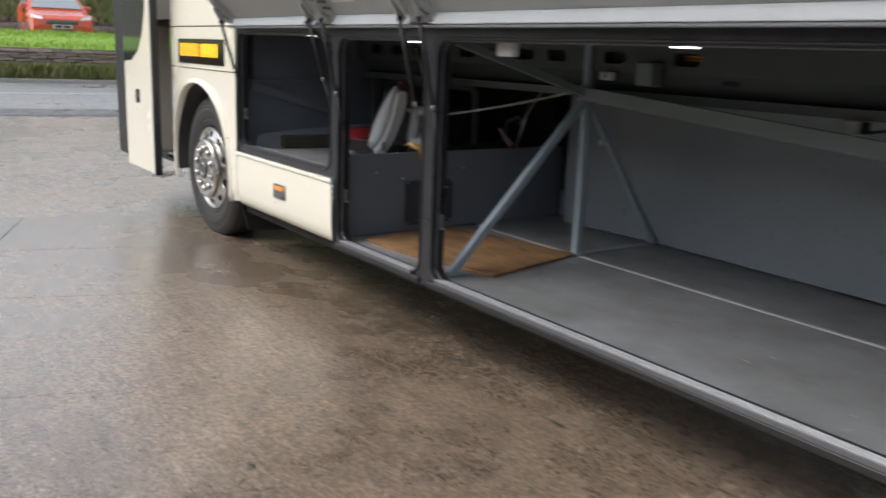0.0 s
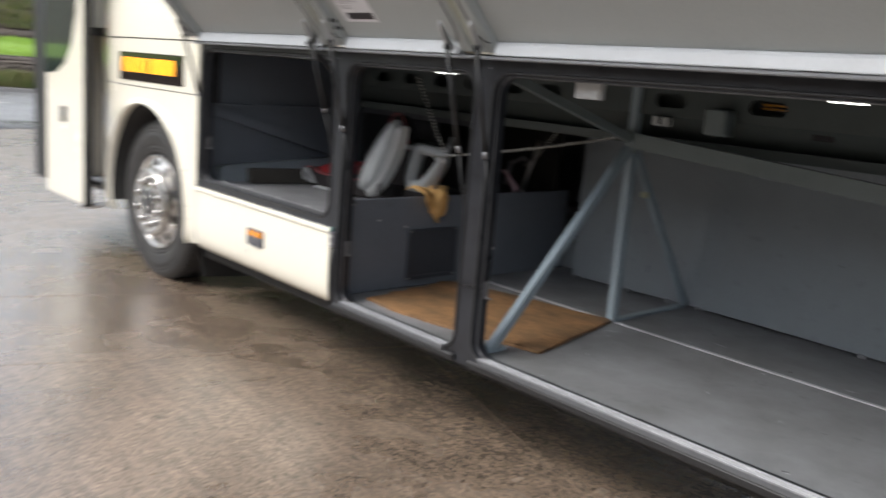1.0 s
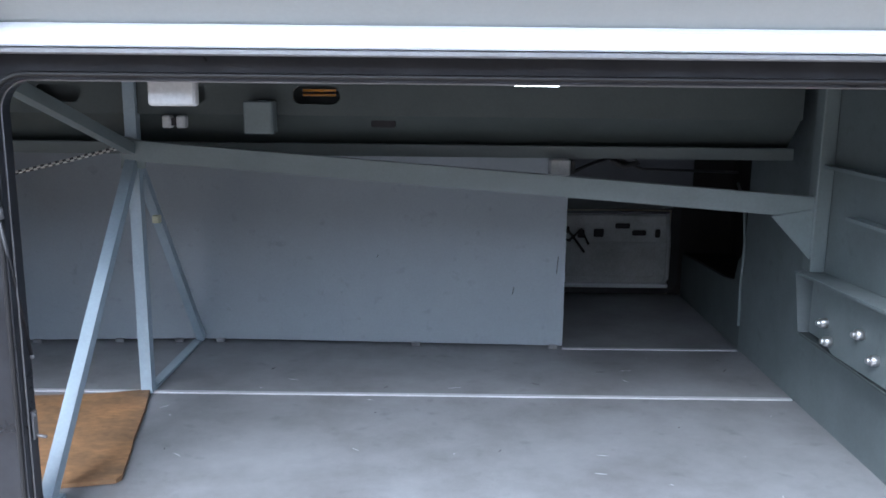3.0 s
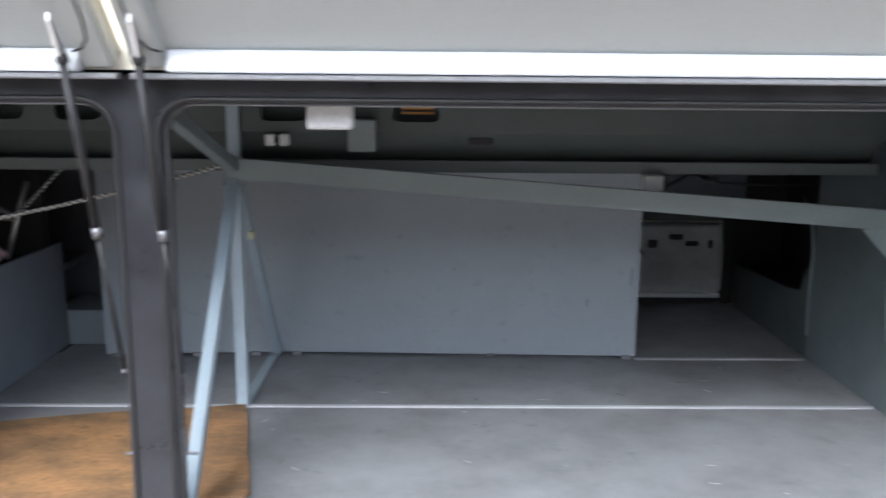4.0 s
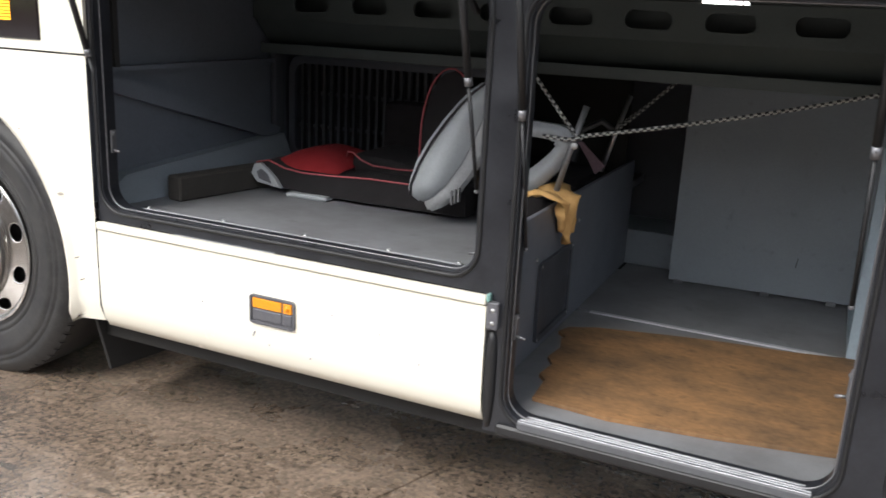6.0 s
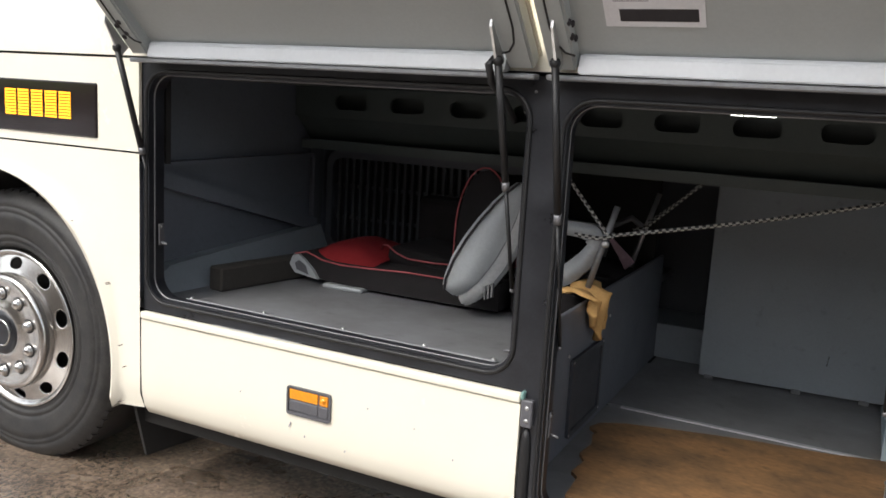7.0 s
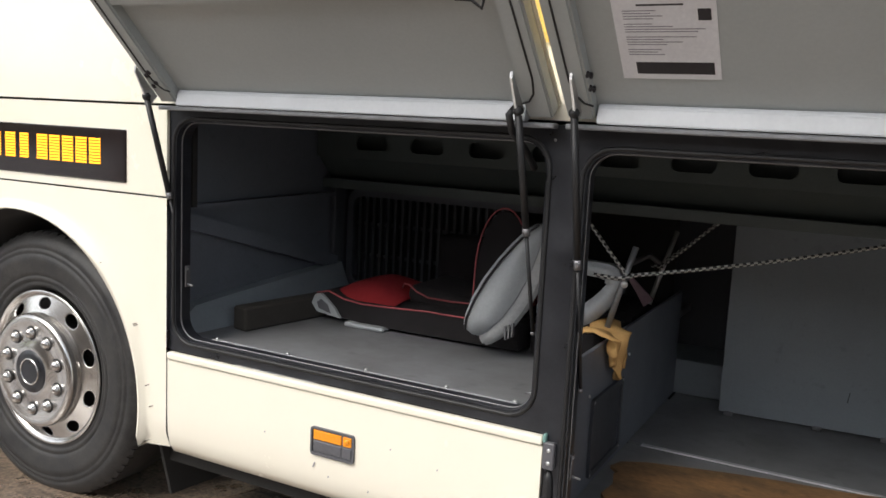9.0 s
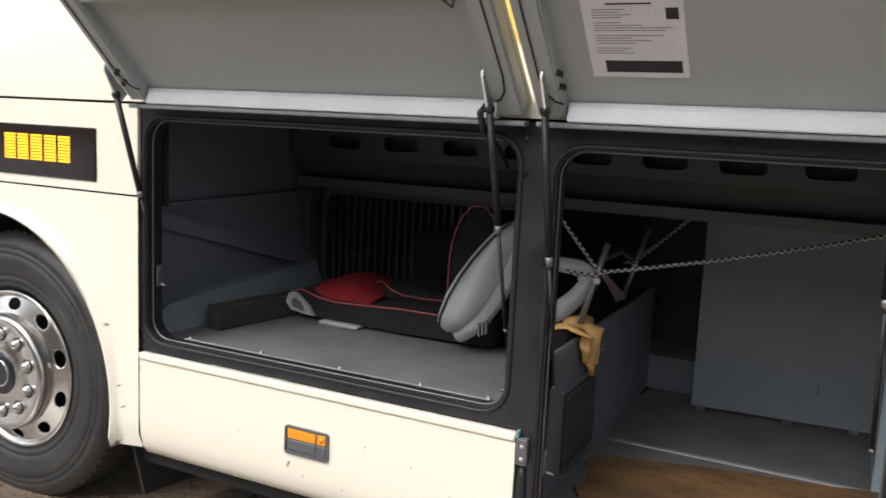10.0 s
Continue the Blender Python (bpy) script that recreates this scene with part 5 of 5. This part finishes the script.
part("inner_shell", bm, WHITEPL, shell, smooth=True)
part("shadow_gap", sweep(B(), [tuple(p + Vector((0.012, -0.003, -0.004))) for p in R], 0.004, 6), INKB, shell)
for k in range(3):
    part("latch_bar", boxed(-0.345 + k * 0.012, -0.339 + k * 0.012, 0.515, 0.528, 0.778 + k * 0.006, 0.822 + k * 0.006), DULL, shell)

# seat frame with a loop, tied with rope
loop = root("folding_seat", "grey child seat back with loop handle, tied with rope", "child seat")
outer = [(-0.27, 0.80), (-0.30, 0.86), (-0.25, 1.03), (-0.235, 1.052), (-0.05, 1.040), (-0.015, 1.02), (-0.012, 0.97), (-0.05, 0.90), (-0.10, 0.845), (-0.18, 0.80)]
inner = [(-0.225, 0.845), (-0.235, 0.87), (-0.205, 0.985), (-0.195, 1.003), (-0.075, 0.995), (-0.058, 0.985), (-0.070, 0.964), (-0.100, 0.932), (-0.140, 0.896), (-0.188, 0.860)]
bm = ring(B(), inner, outer, 0.655, 0.72)
bmesh.ops.bevel(bm, geom=list(bm.edges), offset=0.008, segments=2, affect='EDGES')
part("loop_handle", bm, PLASTIC, loop, smooth=True)
part("bar", sweep(B(), [(-0.045, 0.655, 0.84), (-0.010, 0.67, 0.99), (0.018, 0.690, 1.105)], 0.010, 10), ALU, loop, "bare metal bar")
part("bar_knob", dome(B(), (-0.002, 0.660, 0.985), 0.012), ZINC, loop)
part("cross_rail", sweep(B(), [(-0.33, 0.69, 1.02), (-0.22, 0.69, 1.015)], 0.012, 8), PLASTIC, loop)
part("lower_pad", boxed(-0.32, -0.06, 0.66, 0.98, 0.70, 0.81, 0.03, 2), BLACKCLOTH, loop)
frame2 = root("folded_pushchair", "dark folded pushchair with metal bar and pink strap", "pushchair")
part("bar", sweep(B(), [(-0.082, 1.34, 0.80), (-0.045, 1.36, 0.95), (-0.003, 1.37, 1.095)], 0.010, 8), ZINC, frame2)
part("strap", prism(B(), [(-0.158, 1.25, 0.915), (-0.142, 1.25, 0.918), (-0.095, 1.27, 0.868), (-0.055, 1.29, 0.828), (-0.092, 1.29, 0.793), (-0.115, 1.27, 0.845)], (0, 0.012, 0)), PINK, frame2)
part("bracket", sweep(B(), [(-0.19, 1.32, 0.83), (-0.17, 1.33, 0.95), (-0.10, 1.36, 0.99), (-0.04, 1.36, 0.95)], 0.012, 8), HANDLEG, frame2)
part("base_pad", boxed(-0.42, -0.07, 1.08, 1.48, 0.70, 0.80, 0.03, 2), BLACKCLOTH, frame2)


def rope(name, pts, r, label):
    full = []
    for a, b in zip(pts, pts[1:]):
        a, b = Vector(a), Vector(b)
        n = max(2, int((b - a).length / 0.011))
        for k in range(n):
            p = a.lerp(b, k / n)
            p.z -= 0.012 * math.sin(math.pi * k / n) * min(1, (b - a).length)
            full.append(p)
    full.append(Vector(pts[-1]))
    tagged(part(name, sweep(B(), full, r, 8, mats=2), [ROPEW, ROPEB]), label, "rope")


rope("tie_rope", [(-0.335, 0.735, 1.385), (0.002, 0.668, 1.012), (0.872, 0.935, 1.205)], 0.0062, "black and white braided rope tied to the brace")
rope("tie_rope", [(-0.10, 0.645, 1.008), (-0.02, 0.645, 1.004), (0.014, 0.652, 1.010), (0.018, 0.688, 1.016), (0.0, 0.70, 1.012)], 0.0062, "short braided rope looped round a bar")
rope("tie_rope", [(-0.09, 1.36, 0.95), (-0.05, 1.345, 0.952), (0.157, 1.306, 1.15)], 0.0058, "braided rope tied to the rear bar")
rope("tie_rope", [(-0.03, 1.35, 0.985), (0.17, 1.30, 1.155)], 0.0050, "thin braided rope in the dark recess")

# cloth over the partition
cl = B()
N, M = 14, 16
g = []
for i in range(N + 1):
    row = []
    t = i / N
    for j in range(M + 1):
        s = j / M
        w = 0.092 * (1 - 0.82 * t * t) + 0.014
        y = 0.622 + (s - 0.5) * 2 * w + 0.012 * t
        if t < 0.25:
            a = t / 0.25
            x = -0.105 + 0.094 * a
            z = 0.812 + 0.035 * math.sin(math.pi * (0.2 + 0.6 * a)) + 0.012 * math.sin(9 * s)
        else:
            a = (t - 0.25) / 0.75
            x = 0.004 + 0.028 * math.sin(11 * s + 3 * a) * (1 - 0.5 * a)
            hang = 0.165 * (1 - abs(s - 0.58) * 0.7)
            z = 0.835 - hang * a
        row.append(cl.verts.new((x + 0.006 * math.sin(23 * s + 9 * t) * math.sin(13 * t + 1), y + 0.006 * math.sin(17 * t + 5 * s), z + 0.005 * math.sin(19 * s + 4 * t))))
    g.append(row)
for i in range(N):
    for j in range(M):
        f = cl.faces.new((g[i][j], g[i][j + 1], g[i + 1][j + 1], g[i + 1][j]))
        f.smooth = True
cloth = tagged(part("cleaning_cloth", cl, TAN), "crumpled tan chamois cloth hung over the partition", "cloth")
so = cloth.modifiers.new("thickness", 'SOLIDIFY')
so.thickness = 0.004

# notice taped inside the middle flap
notice = root("notice_sheet", "printed white notice with unreadable lines and dark photo", "notice")
part("sheet", fbox(0.163, 0.374, 0.109, 0.405, 0.0125, 0.0137), PAPER, notice)
rng = random.Random(4)
for k in range(18):
    s = 0.287 - k * 0.0066
    if k in (4, 9, 14):
        continue
    part("text_bar", fbox(0.184, 0.184 + rng.uniform(0.05, 0.13 if k < 5 else 0.175), s, s + 0.0022, 0.0137, 0.0141), INK, notice)
for k in range(6):
    part("text_bar", fbox(0.190, 0.190 + rng.uniform(0.09, 0.16), 0.318 + k * 0.009, 0.3205 + k * 0.009, 0.0137, 0.0141), INK, notice)
part("heading_bar", fbox(0.215, 0.310, 0.300, 0.304, 0.0137, 0.0142), INKB, notice)
part("top_bar", fbox(0.200, 0.330, 0.384, 0.392, 0.0137, 0.0142), INK, notice)
part("code_square", fbox(0.337, 0.363, 0.263, 0.291, 0.0137, 0.0142), INKB, notice)
part("photo", fbox(0.196, 0.361, 0.123, 0.155, 0.0137, 0.0142), INKB, notice)
